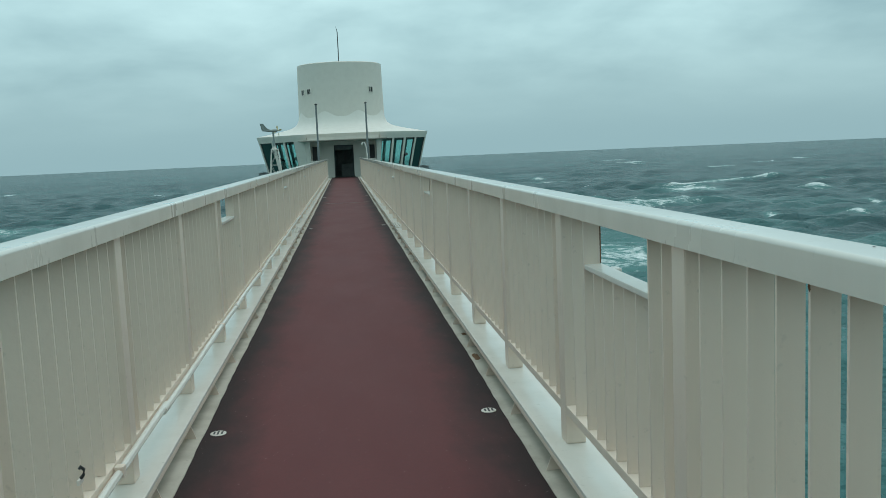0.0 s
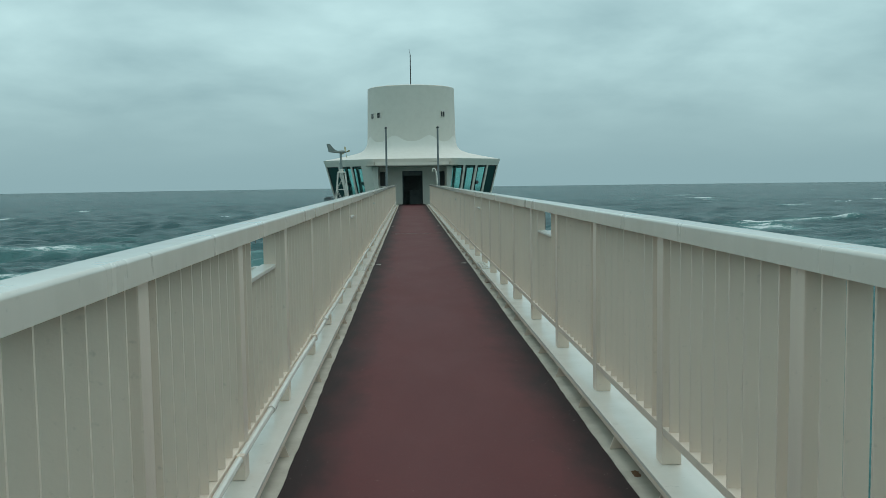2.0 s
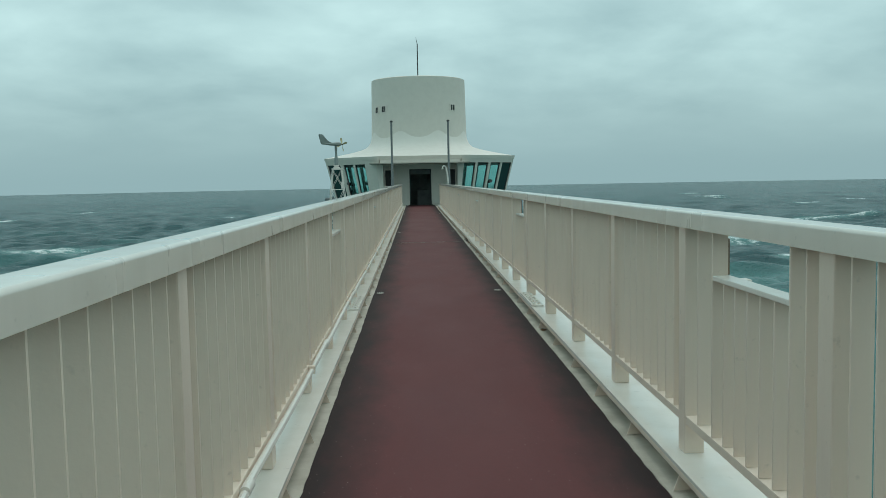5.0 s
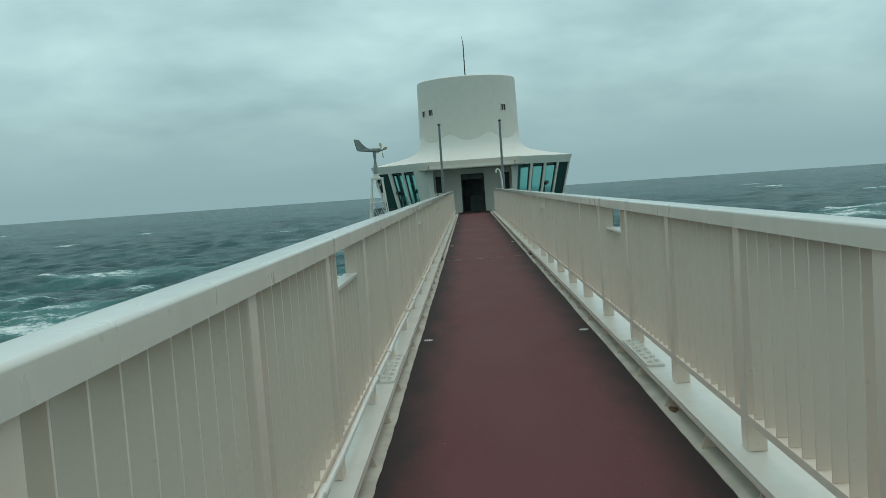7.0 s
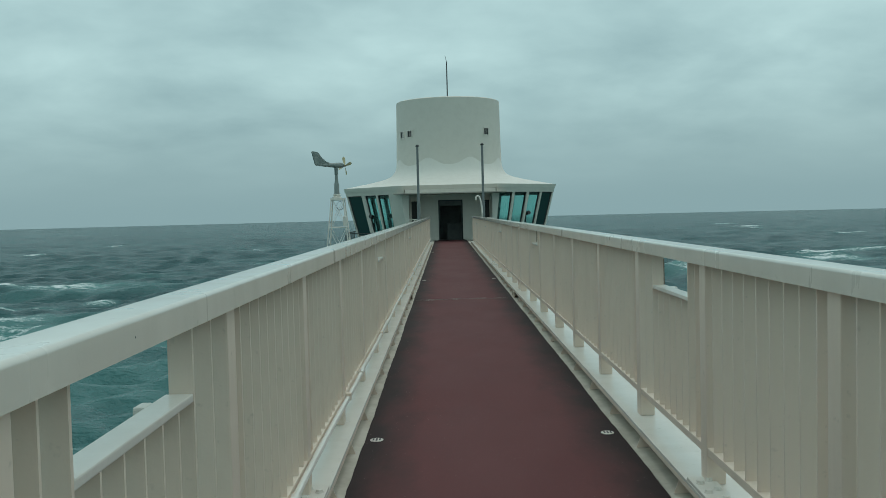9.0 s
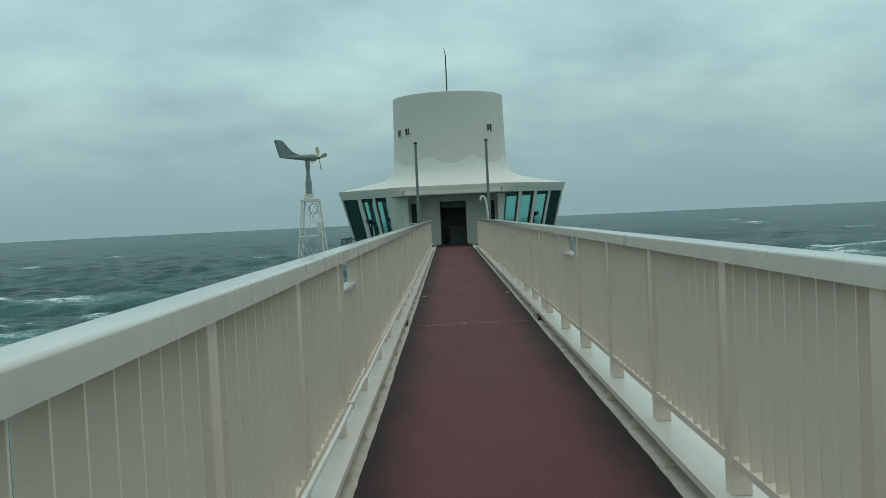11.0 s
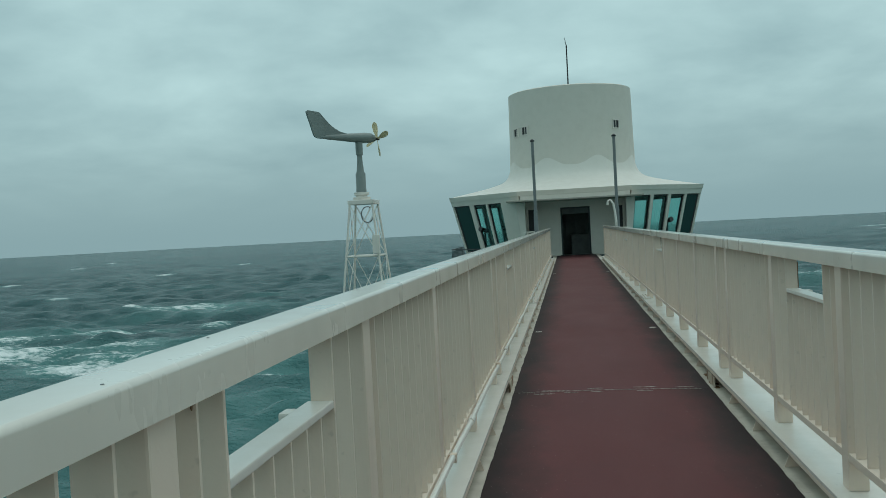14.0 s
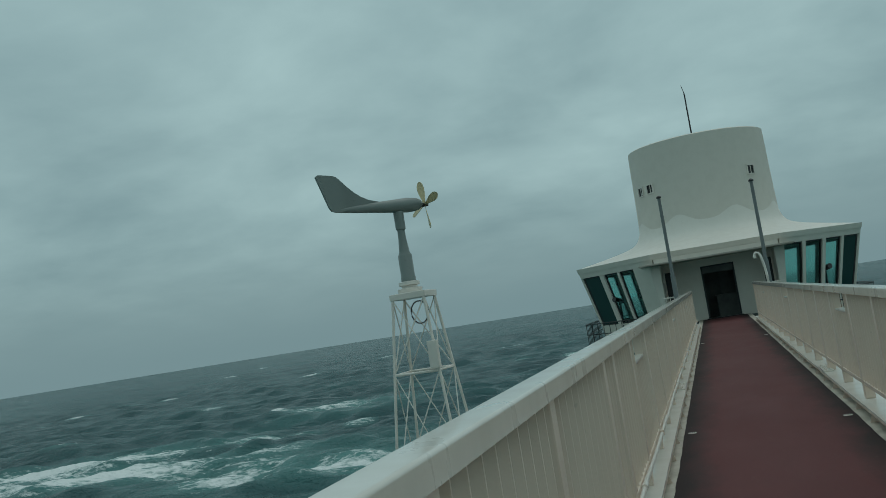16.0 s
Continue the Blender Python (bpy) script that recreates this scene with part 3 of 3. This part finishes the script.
    lathe(bm, [(5.0, -0.9), (5.0, -0.02)], 8, TX, TY)
    part("inner_floor", bm, INSIDE, g)
    bm = bmesh.new()
    lathe(bm, [(2.2, -0.02), (2.2, 2.5)], 32, TX, TY)
    part("stair_core", bm, INSIDE, g)
    bm = bmesh.new()
    lathe(bm, [(3.2, SEA_Z - 3), (3.2, -1.4), (5.2, -0.8)], 48, TX, TY)
    part("shaft", bm, TOWER, g, smooth=True)
    # small square turret windows
    for deg, zc in ((-59, 5.79), (-45.5, 5.81), (43.5, 5.84)):
        m = Matrix.Translation((TX, TY, zc)) @ Matrix.Rotation(radians(deg), 4, "Z")
        bm = bmesh.new()
        for x0, x1, z0, z1 in ((-0.21, 0.21, -0.21, -0.17), (-0.21, 0.21, 0.17, 0.21), (-0.21, -0.17, -0.17, 0.17), (0.17, 0.21, -0.17, 0.17)):
            box(bm, x0, x1, -3.01, -2.89, z0, z1)
        bmesh.ops.transform(bm, matrix=m, verts=bm.verts)
        fr = part("turret_window", bm, WHITE, g)
        bm = bmesh.new()
        box(bm, -0.17, 0.17, -2.965, -2.91, -0.17, 0.17)
        bmesh.ops.transform(bm, matrix=m, verts=bm.verts)
        part("pane", bm, DARK, fr)
        bm = bmesh.new()
        box(bm, 0.0, 0.028, -2.98, -2.966, -0.17, 0.17)
        bmesh.ops.transform(bm, matrix=m, verts=bm.verts)
        part("mullion", bm, WHITE, fr)
    bm = bmesh.new()
    rod(bm, (TX, TY, 7.4), (TX, TY, 10.0), 0.035, 0.03, 8)
    rod(bm, (TX, TY, 10.0), (TX - 0.08, TY, 10.4), 0.022, 0.008, 6)
    part("lightning_rod", bm, DARK, g)
    # gallery with a black railing round the foot of the windows
    bm = bmesh.new()
    lathe(bm, [(6.35, -0.86), (6.35, -0.74)], 8, TX, TY)
    part("gallery", bm, TOWER, g)
    for i in range(8):
        if i == 7:
            continue
        p, q = octagon(6.25, 0)[i], octagon(6.25, 0)[(i + 1) % 8]
        rail = bmesh.new()
        for z in (0.0, 0.45):
            rod(rail, p + Vector((0, 0, z)), q + Vector((0, 0, z)), 0.022, None, 6)
        rl = part("gallery_rail", rail, DARK, g)
        bm = bmesh.new()
        rod(bm, (0, 0, -0.75), (0, 0, 0.45), 0.014, None, 6)
        me = mesh_of("baluster", bm, DARK)
        for k in range(0, 13):
            piece("baluster", me, rl, Matrix.Translation(p.lerp(q, k / 12)))
    return g


build_tower()


def build_mast(x, y, top):
    g = thing("mast", "grey galvanised steel pole standing beside the bridge", "pole", "masts", at=(x, y, 0))
    bm = bmesh.new()
    rod(bm, (0, 0, -0.16), (0, 0, 1.9), 0.072, None, 14)
    rod(bm, (0, 0, 1.9), (0, 0, top - 0.05), 0.055, 0.05, 14)
    part("pole", bm, STEEL, g, smooth=True)
    bm = bmesh.new()
    lathe(bm, [(0.075, top - 0.07), (0.08, top - 0.03), (0.05, top), (0.02, top + 0.02)], 14)
    part("cap", bm, DARK, g, smooth=True)
    bm = bmesh.new()
    box(bm, -0.3 if x < 0 else -0.35, 0.35 if x < 0 else 0.3, -0.3, 0.3, -0.3, -0.16, 0.01)
    part("footing", bm, CREAM, g)


MAST_Y = 49.07
build_mast(-1.4, MAST_Y, 4.4)
build_mast(1.4, MAST_Y, 4.4)


def build_gooseneck():
    g = thing("vent_pipe", "white curved vent pipe beside the grey pole", "pipe", at=(1.34, MAST_Y - 0.25, 0))
    bm = bmesh.new()
    pts = [(0.0, 0, -0.16), (0.0, 0, 1.4), (-0.03, 0, 1.75), (-0.08, 0, 2.02), (-0.14, 0, 2.12), (-0.2, 0, 2.14), (-0.25, 0, 2.10), (-0.26, 0, 2.02)]
    tube(bm, pts, 0.04, 10)
    part("pipe", bm, WHITE, g, smooth=True)
    bm = bmesh.new()
    rod(bm, (-0.262, 0, 1.98), (-0.26, 0, 2.04), 0.048, None, 10)
    part("collar", bm, WHITE, g, smooth=True)


def build_side_platform(s):
    """A small ledge outside the rail where the pole stands, with a low white fence."""
    g = thing("side_platform", "small cream ledge with low white fence outside railing", "platform", "side platforms", at=(s * 1.5, MAST_Y, 0))
    bm = bmesh.new()
    box(bm, -0.42, 0.42, -0.6, 0.9, -0.42, -0.302, 0.01)
    part("ledge", bm, CREAM, g)
    for z in (0.75, 1.16):
        bm = bmesh.new()
        box(bm, -0.4, 0.4, 0.62, 0.66, z, z + 0.04, 0.004)
        part("rail", bm, WHITE, g)
    bm = bmesh.new()
    box(bm, -0.012, 0.012, 0.625, 0.655, -0.302, 1.159)
    me = mesh_of("baluster", bm, WHITE)
    for k in range(7):
        piece("baluster", me, g, pose(-0.38 + 0.76 * k / 6, 0, 0))


build_gooseneck()
for side in (-1, 1):
    build_side_platform(side)


def build_telescope(x, y, turn):
    g = thing("telescope", "dark coin telescope on a stand behind the window", "telescope", "telescopes", at=(x, y, -0.02))
    g.rotation_euler = (0, 0, radians(turn))
    bm = bmesh.new()
    lathe(bm, [(0.16, 0.0), (0.16, 0.04), (0.05, 0.08), (0.045, 1.15), (0.08, 1.18)], 14)
    part("stand", bm, DARK, g, smooth=True)
    bm = bmesh.new()
    rod(bm, (0, 0.18, 1.26), (0, -0.32, 1.38), 0.09, 0.11, 14)
    rod(bm, (0, 0.02, 1.18), (0, 0.02, 1.3), 0.06, None, 10)
    part("body", bm, DARK, g, smooth=True)


build_telescope(TX - 4.1, TY - 3.1, -40)
build_telescope(TX - 3.0, TY - 3.9, -30)
build_telescope(TX + 4.0, TY - 3.3, 35)


def build_counter():
    g = thing("counter", "dim grey reception counter inside the tower entrance", "counter", at=(TX + 0.25, TY - 2.75, -0.02))
    bm = bmesh.new()
    box(bm, -0.45, 0.45, -0.25, 0.25, 0.0, 0.86, 0.01)
    part("body", bm, INSIDE, g)
    bm = bmesh.new()
    box(bm, -0.5, 0.5, -0.3, 0.3, 0.8605, 0.9, 0.008)
    part("top", bm, INSIDE, g)


build_counter()

# ---------------------------------------------------------------- the wind vane on its lattice tower
def build_vane_tower():
    cx, cy, zt, zb = -2.063, 25.75, 1.74, -1.1
    g = thing("lattice_tower", "white four-legged steel lattice tower beside the bridge", "tower", at=(cx, cy, 0))
    half = lambda z: 0.1 + (zt - z) * 0.095
    turn = Matrix.Rotation(radians(-1), 3, "Z")
    corner = lambda i, z: turn @ Vector((half(z) * (-1, 1, 1, -1)[i], half(z) * (-1, -1, 1, 1)[i], 0)) + Vector((0, 0, z))
    for i in range(4):
        bm = bmesh.new()
        rod(bm, corner(i, zb), corner(i, zt - 0.02), 0.0095, None, 8)
        part("leg", bm, WHITE, g)
    levels = [zt - 0.02, 1.27, 0.5, -0.4]
    for lo, hi in zip(levels[1:], levels):
        for i in range(4):
            j = (i + 1) % 4
            bm = bmesh.new()
            rod(bm, corner(i, lo), corner(j, lo), 0.0075, None, 6)
            part("ring_bar", bm, WHITE, g)
            for a, b in ((i, j), (j, i)):
                bm = bmesh.new()
                rod(bm, corner(a, lo), corner(b, hi), 0.0038, None, 6)
                part("brace", bm, WHITE, g)
    bm = bmesh.new()
    box(bm, -0.116, 0.116, -0.116, 0.116, zt - 0.02, zt + 0.018, 0.004)
    bmesh.ops.rotate(bm, verts=bm.verts, matrix=turn)
    part("top_plate", bm, WHITE, g)
    bm = bmesh.new()
    p = corner(1, 1.4)
    box(bm, p.x - 0.03, p.x + 0.03, p.y - 0.055, p.y - 0.012, 1.29, 1.45, 0.004)
    part("junction_box", bm, WHITE, g)
    bm = bmesh.new()
    tube(bm, [(0.035 + 0.055 * math.cos(a), -0.03, 1.63 + 0.07 * math.sin(a)) for a in [0.9 + 0.42 * k for k in range(15)]], 0.0042, 6)
    part("cable_loop", bm, DARK, g)
    bm = bmesh.new()
    box(bm, -0.6, 1.15, -0.5, 0.5, zb - 0.12, zb, 0.01)
    part("bracket_platform", bm, CREAM, g)

    v = thing("wind_vane", "grey propeller anemometer with an upswept tail fin", "wind vane", at=(cx - 0.015, cy, 0))
    bm = bmesh.new()
    lathe(bm, [(0.075, zt + 0.018), (0.078, zt + 0.045), (0.05, zt + 0.05), (0.05, zt + 0.06), (0.066, zt + 0.066), (0.066, zt + 0.086), (0.05, zt + 0.09)], 20)
    part("base_flange", bm, WHITE, v, smooth=True)
    bm = bmesh.new()
    lathe(bm, [(0.046, zt + 0.09), (0.046, zt + 0.115), (0.044, zt + 0.118), (0.044, zt + 0.252), (0.04, zt + 0.258), (0.033, zt + 0.275), (0.0245, zt + 0.36), (0.0235, zt + 0.412), (0.031, zt + 0.418), (0.032, zt + 0.53)], 20)
    part("stem", bm, GREY, v, smooth=True)
    # spindle body with the tail swept up
    aim = pose(0, 0, zt + 0.565, 0, 3.5, 50) @ Matrix.Scale(1.01, 4)
    bm = bmesh.new()
    prof = [(-0.43, 0.006, 0.010, -0.030), (-0.30, 0.016, 0.022, -0.020), (-0.15, 0.028, 0.033, -0.008), (-0.03, 0.038, 0.041, 0.0), (0.07, 0.043, 0.047, 0.008), (0.13, 0.038, 0.042, 0.012), (0.165, 0.026, 0.029, 0.014), (0.182, 0.012, 0.012, 0.014)]
    loops = [[bm.verts.new((px, ry * math.cos(2 * math.pi * k / 16), oz + rz * math.sin(2 * math.pi * k / 16))) for k in range(16)] for px, ry, rz, oz in prof]
    for a, b in zip(loops, loops[1:]):
        for k in range(16):
            bm.faces.new((a[k], a[(k + 1) % 16], b[(k + 1) % 16], b[k]))
    bm.faces.new(loops[0])
    bm.faces.new(loops[-1])
    bmesh.ops.transform(bm, matrix=aim, verts=bm.verts)
    part("body", bm, GREY, v, smooth=True)
    bm = bmesh.new()
    outline = [(-0.04, 0.03), (-0.13, 0.027), (-0.20, 0.038), (-0.25, 0.056), (-0.30, 0.085), (-0.35, 0.125), (-0.395, 0.165), (-0.41, 0.176), (-0.435, 0.182), (-0.525, 0.184), (-0.54, 0.172), (-0.465, -0.014), (-0.45, -0.032), (-0.42, -0.04), (-0.25, -0.036)]
    f = bm.faces.new([bm.verts.new((px, -0.008, pz)) for px, pz in outline])
    r = bmesh.ops.extrude_face_region(bm, geom=[f])
    bmesh.ops.translate(bm, verts=[q for q in r["geom"] if isinstance(q, bmesh.types.BMVert)], vec=(0, 0.016, 0))
    bmesh.ops.transform(bm, matrix=aim, verts=bm.verts)
    part("tail_fin", bm, GREY, v)
    bm = bmesh.new()
    rod(bm, (0.175, 0, 0.01), (0.225, 0, 0.01), 0.016, 0.008, 12)
    bmesh.ops.transform(bm, matrix=aim, verts=bm.verts)
    part("hub", bm, DARK, v, smooth=True)
    for k in range(4):
        bm = bmesh.new()
        ring = []
        pts = [(0.0, 0.007), (0.03, 0.011), (0.07, 0.021), (0.105, 0.025), (0.13, 0.022), (0.145, 0.013), (0.152, 0.004)]
        for yy, w in pts:
            tw = radians(38 - 120 * yy)
            for sg in (-1, 1):
                ring.append(bm.verts.new((-sg * w * math.sin(tw), sg * w * math.cos(tw), yy + 0.01)))
        for q in range(len(pts) - 1):
            bm.faces.new((ring[2 * q], ring[2 * q + 1], ring[2 * q + 3], ring[2 * q + 2]))
        r = bmesh.ops.extrude_face_region(bm, geom=bm.faces[:])
        bmesh.ops.translate(bm, verts=[q for q in r["geom"] if isinstance(q, bmesh.types.BMVert)], vec=(0.004, 0, 0))
        bmesh.ops.transform(bm, matrix=aim @ Matrix.Translation((0.2, 0, 0.01)) @ Matrix.Rotation(radians(-16 + 90 * k), 4, "X"), verts=bm.verts)
        part("blade", bm, ORANGE, v)


build_vane_tower()


# ---------------------------------------------------------------- small things on the bridge
def blob(bm, rnd, cu, cv, ru, rv, place, n=16):
    """A ragged flat patch; place turns its two coordinates into a point."""
    f = bm.faces.new([bm.verts.new(place(cu + ru * rnd.uniform(0.55, 1.1) * math.cos(2 * math.pi * k / n), cv + rv * rnd.uniform(0.5, 1.1) * math.sin(2 * math.pi * k / n))) for k in range(n)])
    return f


def build_rust():
    rnd = random.Random(4)
    for cx, cy, rx, ry in ((0.90, 26.1, 0.045, 0.2), (0.885, 25.85, 0.03, 0.08), (0.905, 26.45, 0.04, 0.09), (0.90, 5.4, 0.025, 0.07), (0.885, 4.6, 0.03, 0.12), (0.90, 13.64, 0.03, 0.09), (0.895, 20.8, 0.02, 0.05), (-0.90, 20.8, 0.015, 0.04)):
        bm = bmesh.new()
        blob(bm, rnd, cx, cy, rx, ry, lambda u, v: (u, v, 0.0065 + 0.009 * (abs(u) - 0.838) / 0.15))
        r = bmesh.ops.extrude_face_region(bm, geom=bm.faces[:])
        bmesh.ops.translate(bm, verts=[q for q in r["geom"] if isinstance(q, bmesh.types.BMVert)], vec=(0, 0, -0.003))
        tagged(part("rust_patch", bm, RUST), "brown rust stain on the girder foot strip", "rust", "rust patches")


def build_rust_flake(x, y, z, tall):
    """A small scab of rust where a slat meets the handrail."""
    rnd = random.Random(int(abs(y) * 100))
    s = 1 if x > 0 else -1
    bm = bmesh.new()
    blob(bm, rnd, y, z, 0.0045, tall, lambda u, v: (x, u, v), 14)
    r = bmesh.ops.extrude_face_region(bm, geom=bm.faces[:])
    bmesh.ops.translate(bm, verts=[q for q in r["geom"] if isinstance(q, bmesh.types.BMVert)], vec=(s * 0.002, 0, 0))
    tagged(part("rust_flake", bm, RUST), "small brown rust scab at a slat head", "rust", "rust flakes")


def build_joint():
    """Pale broken slivers of filler along the movement joint across the deck."""
    m, t, b = material("pale_joint_filler", 0.8)
    link(t, ramp_of(t, noise_of(t, 40.0, 4.0), (0.35, (0.16, 0.11, 0.10)), (0.6, (0.46, 0.42, 0.39))), b.inputs["Base Color"])
    rnd = random.Random(9)
    g = thing("expansion_joint", "broken pale filler along a deck movement joint", "deck joint", at=(0, JOINT_Y, 0))


    def sliver(x, w, y, thick, n):
        bm = bmesh.new()
        lo, hi = [], []
        for k in range(n + 1):
            xx = x + w * k / n
            mid = y + rnd.uniform(-0.004, 0.004) + 0.05 * (1 - (xx / 0.8) ** 2) * (abs(w) > 0.5)
            th = thick * rnd.uniform(0.35, 1.0) * math.sin(math.pi * (k + 0.4) / (n + 0.8)) ** 0.5
            lo.append(bm.verts.new((xx, mid - th, 0.0035)))
            hi.append(bm.verts.new((xx, mid + th, 0.0035)))
        for k in range(n):
            bm.faces.new((lo[k], lo[k + 1], hi[k + 1], hi[k]))
        r = bmesh.ops.extrude_face_region(bm, geom=bm.faces[:])
        bmesh.ops.translate(bm, verts=[q for q in r["geom"] if isinstance(q, bmesh.types.BMVert)], vec=(0, 0, -0.005))
        part("filler", bm, m, g)

    sliver(-0.80, 1.56, 0.0, 0.006, 60)
    for x, w, y in ((-0.66, 0.18, -0.075), (-0.6, 0.24, 0.06), (-0.2, 0.14, 0.13), (-0.17, 0.1, -0.02), (0.2, 0.2, 0.14), (0.22, 0.13, -0.03), (0.55, 0.16, 0.1), (-0.4, 0.12, -0.03)):
        sliver(x, w, y, 0.011, 8)


def build_joint_plate():
    rusty = painted("rust_streaked_paint", (0.60, 0.53, 0.43), (0.34, 0.19, 0.08), 0.6, 0.42)
    for s in (-1, 1):
        g = thing("joint_plate", "cream cover plate streaked with brown rust at joint", "plate", "joint plates", at=(s * 0.868, JOINT_Y + 0.2, 0))
        bm = bmesh.new()
        box(bm, -0.004, 0.004, -0.22, 0.2, 0.012, 0.091, 0.002)
        part("plate", bm, rusty, g)


def build_splice(s, y, half, rows):
    g = thing("splice_plate", "cream bolted splice plate on the girder flange", "plate", "splice plates", at=(s * 0.878, y, 0.135))
    bm = bmesh.new()
    x0, x1 = sorted((s * 0.002, s * 0.125))
    box(bm, x0, x1, -half, half, 0.0005, 0.018, 0.003)
    part("plate", bm, WHITE, g)
    bm = bmesh.new()
    lathe(bm, [(0.021, 0.0182), (0.021, 0.022), (0.017, 0.0225), (0.017, 0.033), (0.011, 0.036)], 10)
    me = mesh_of("bolt", bm, WHITE)
    for k in range(rows):
        for x, dy in ((0.035, 0.0), (0.09, 0.04)):
            piece("bolt", me, g, pose(s * x, -half + 0.07 + (2 * half - 0.18) * k / max(rows - 1, 1) + dy, 0))


def build_hook():
    g = thing("pipe_clip", "small dark clip on a white plate on slats", "clip", at=(-0.957, 1.49, 0.44))
    bm = bmesh.new()
    box(bm, -0.0045, 0.006, -0.024, 0.024, -0.03, -0.012, 0.002)
    part("plate", bm, WHITE, g)
    bm = bmesh.new()
    tube(bm, [(0.004, 0, -0.012), (0.014, 0.002, 0.0), (0.016, 0.004, 0.018), (0.006, 0.0, 0.03), (0.002, -0.004, 0.022)], 0.006, 8)
    part("clip", bm, DARK, g, smooth=True)


def build_cap_bolt(x, y, z, turn):
    g = thing("handrail_bolt", "small grey bolt head in the handrail", "bolt", "handrail bolts")
    bm = bmesh.new()
    lathe(bm, [(0.003, -0.002), (0.003, 0.0008), (0.002, 0.0015)], 8)
    bmesh.ops.transform(bm, matrix=pose(x, y, z, 0, turn, 0), verts=bm.verts)
    part("head", bm, STEEL, g)


build_rust()
for fx, fy, fz, ft in ((0.9605, 0.15, 1.185, 0.012), (-0.9605, 5.54, 1.185, 0.012), (-0.9605, 19.65, 1.188, 0.01)):
    build_rust_flake(fx, fy, fz, ft)
build_joint()
build_joint_plate()
for side in (-1, 1):
    build_splice(side, 14.8, 0.5, 7)
    build_splice(side, 33.3, 0.35, 4)
build_hook()
for bx, by, bz, bt in ((1.034, 0.04, CAP_HI, 0), (-1.02, 18.59, CAP_HI, 0), (-1.035, 21.2, CAP_HI, 0), (-1.05, 21.36, CAP_HI, 0), (-0.9365, 12.87, 1.235, 90), (-0.96, 17.68, CAP_HI, 0), (-1.032, 19.9, CAP_HI, 0), (-0.965, 19.37, CAP_HI, 0), (1.03, 6.3, CAP_HI, 0)):
    build_cap_bolt(bx, by, bz, bt)
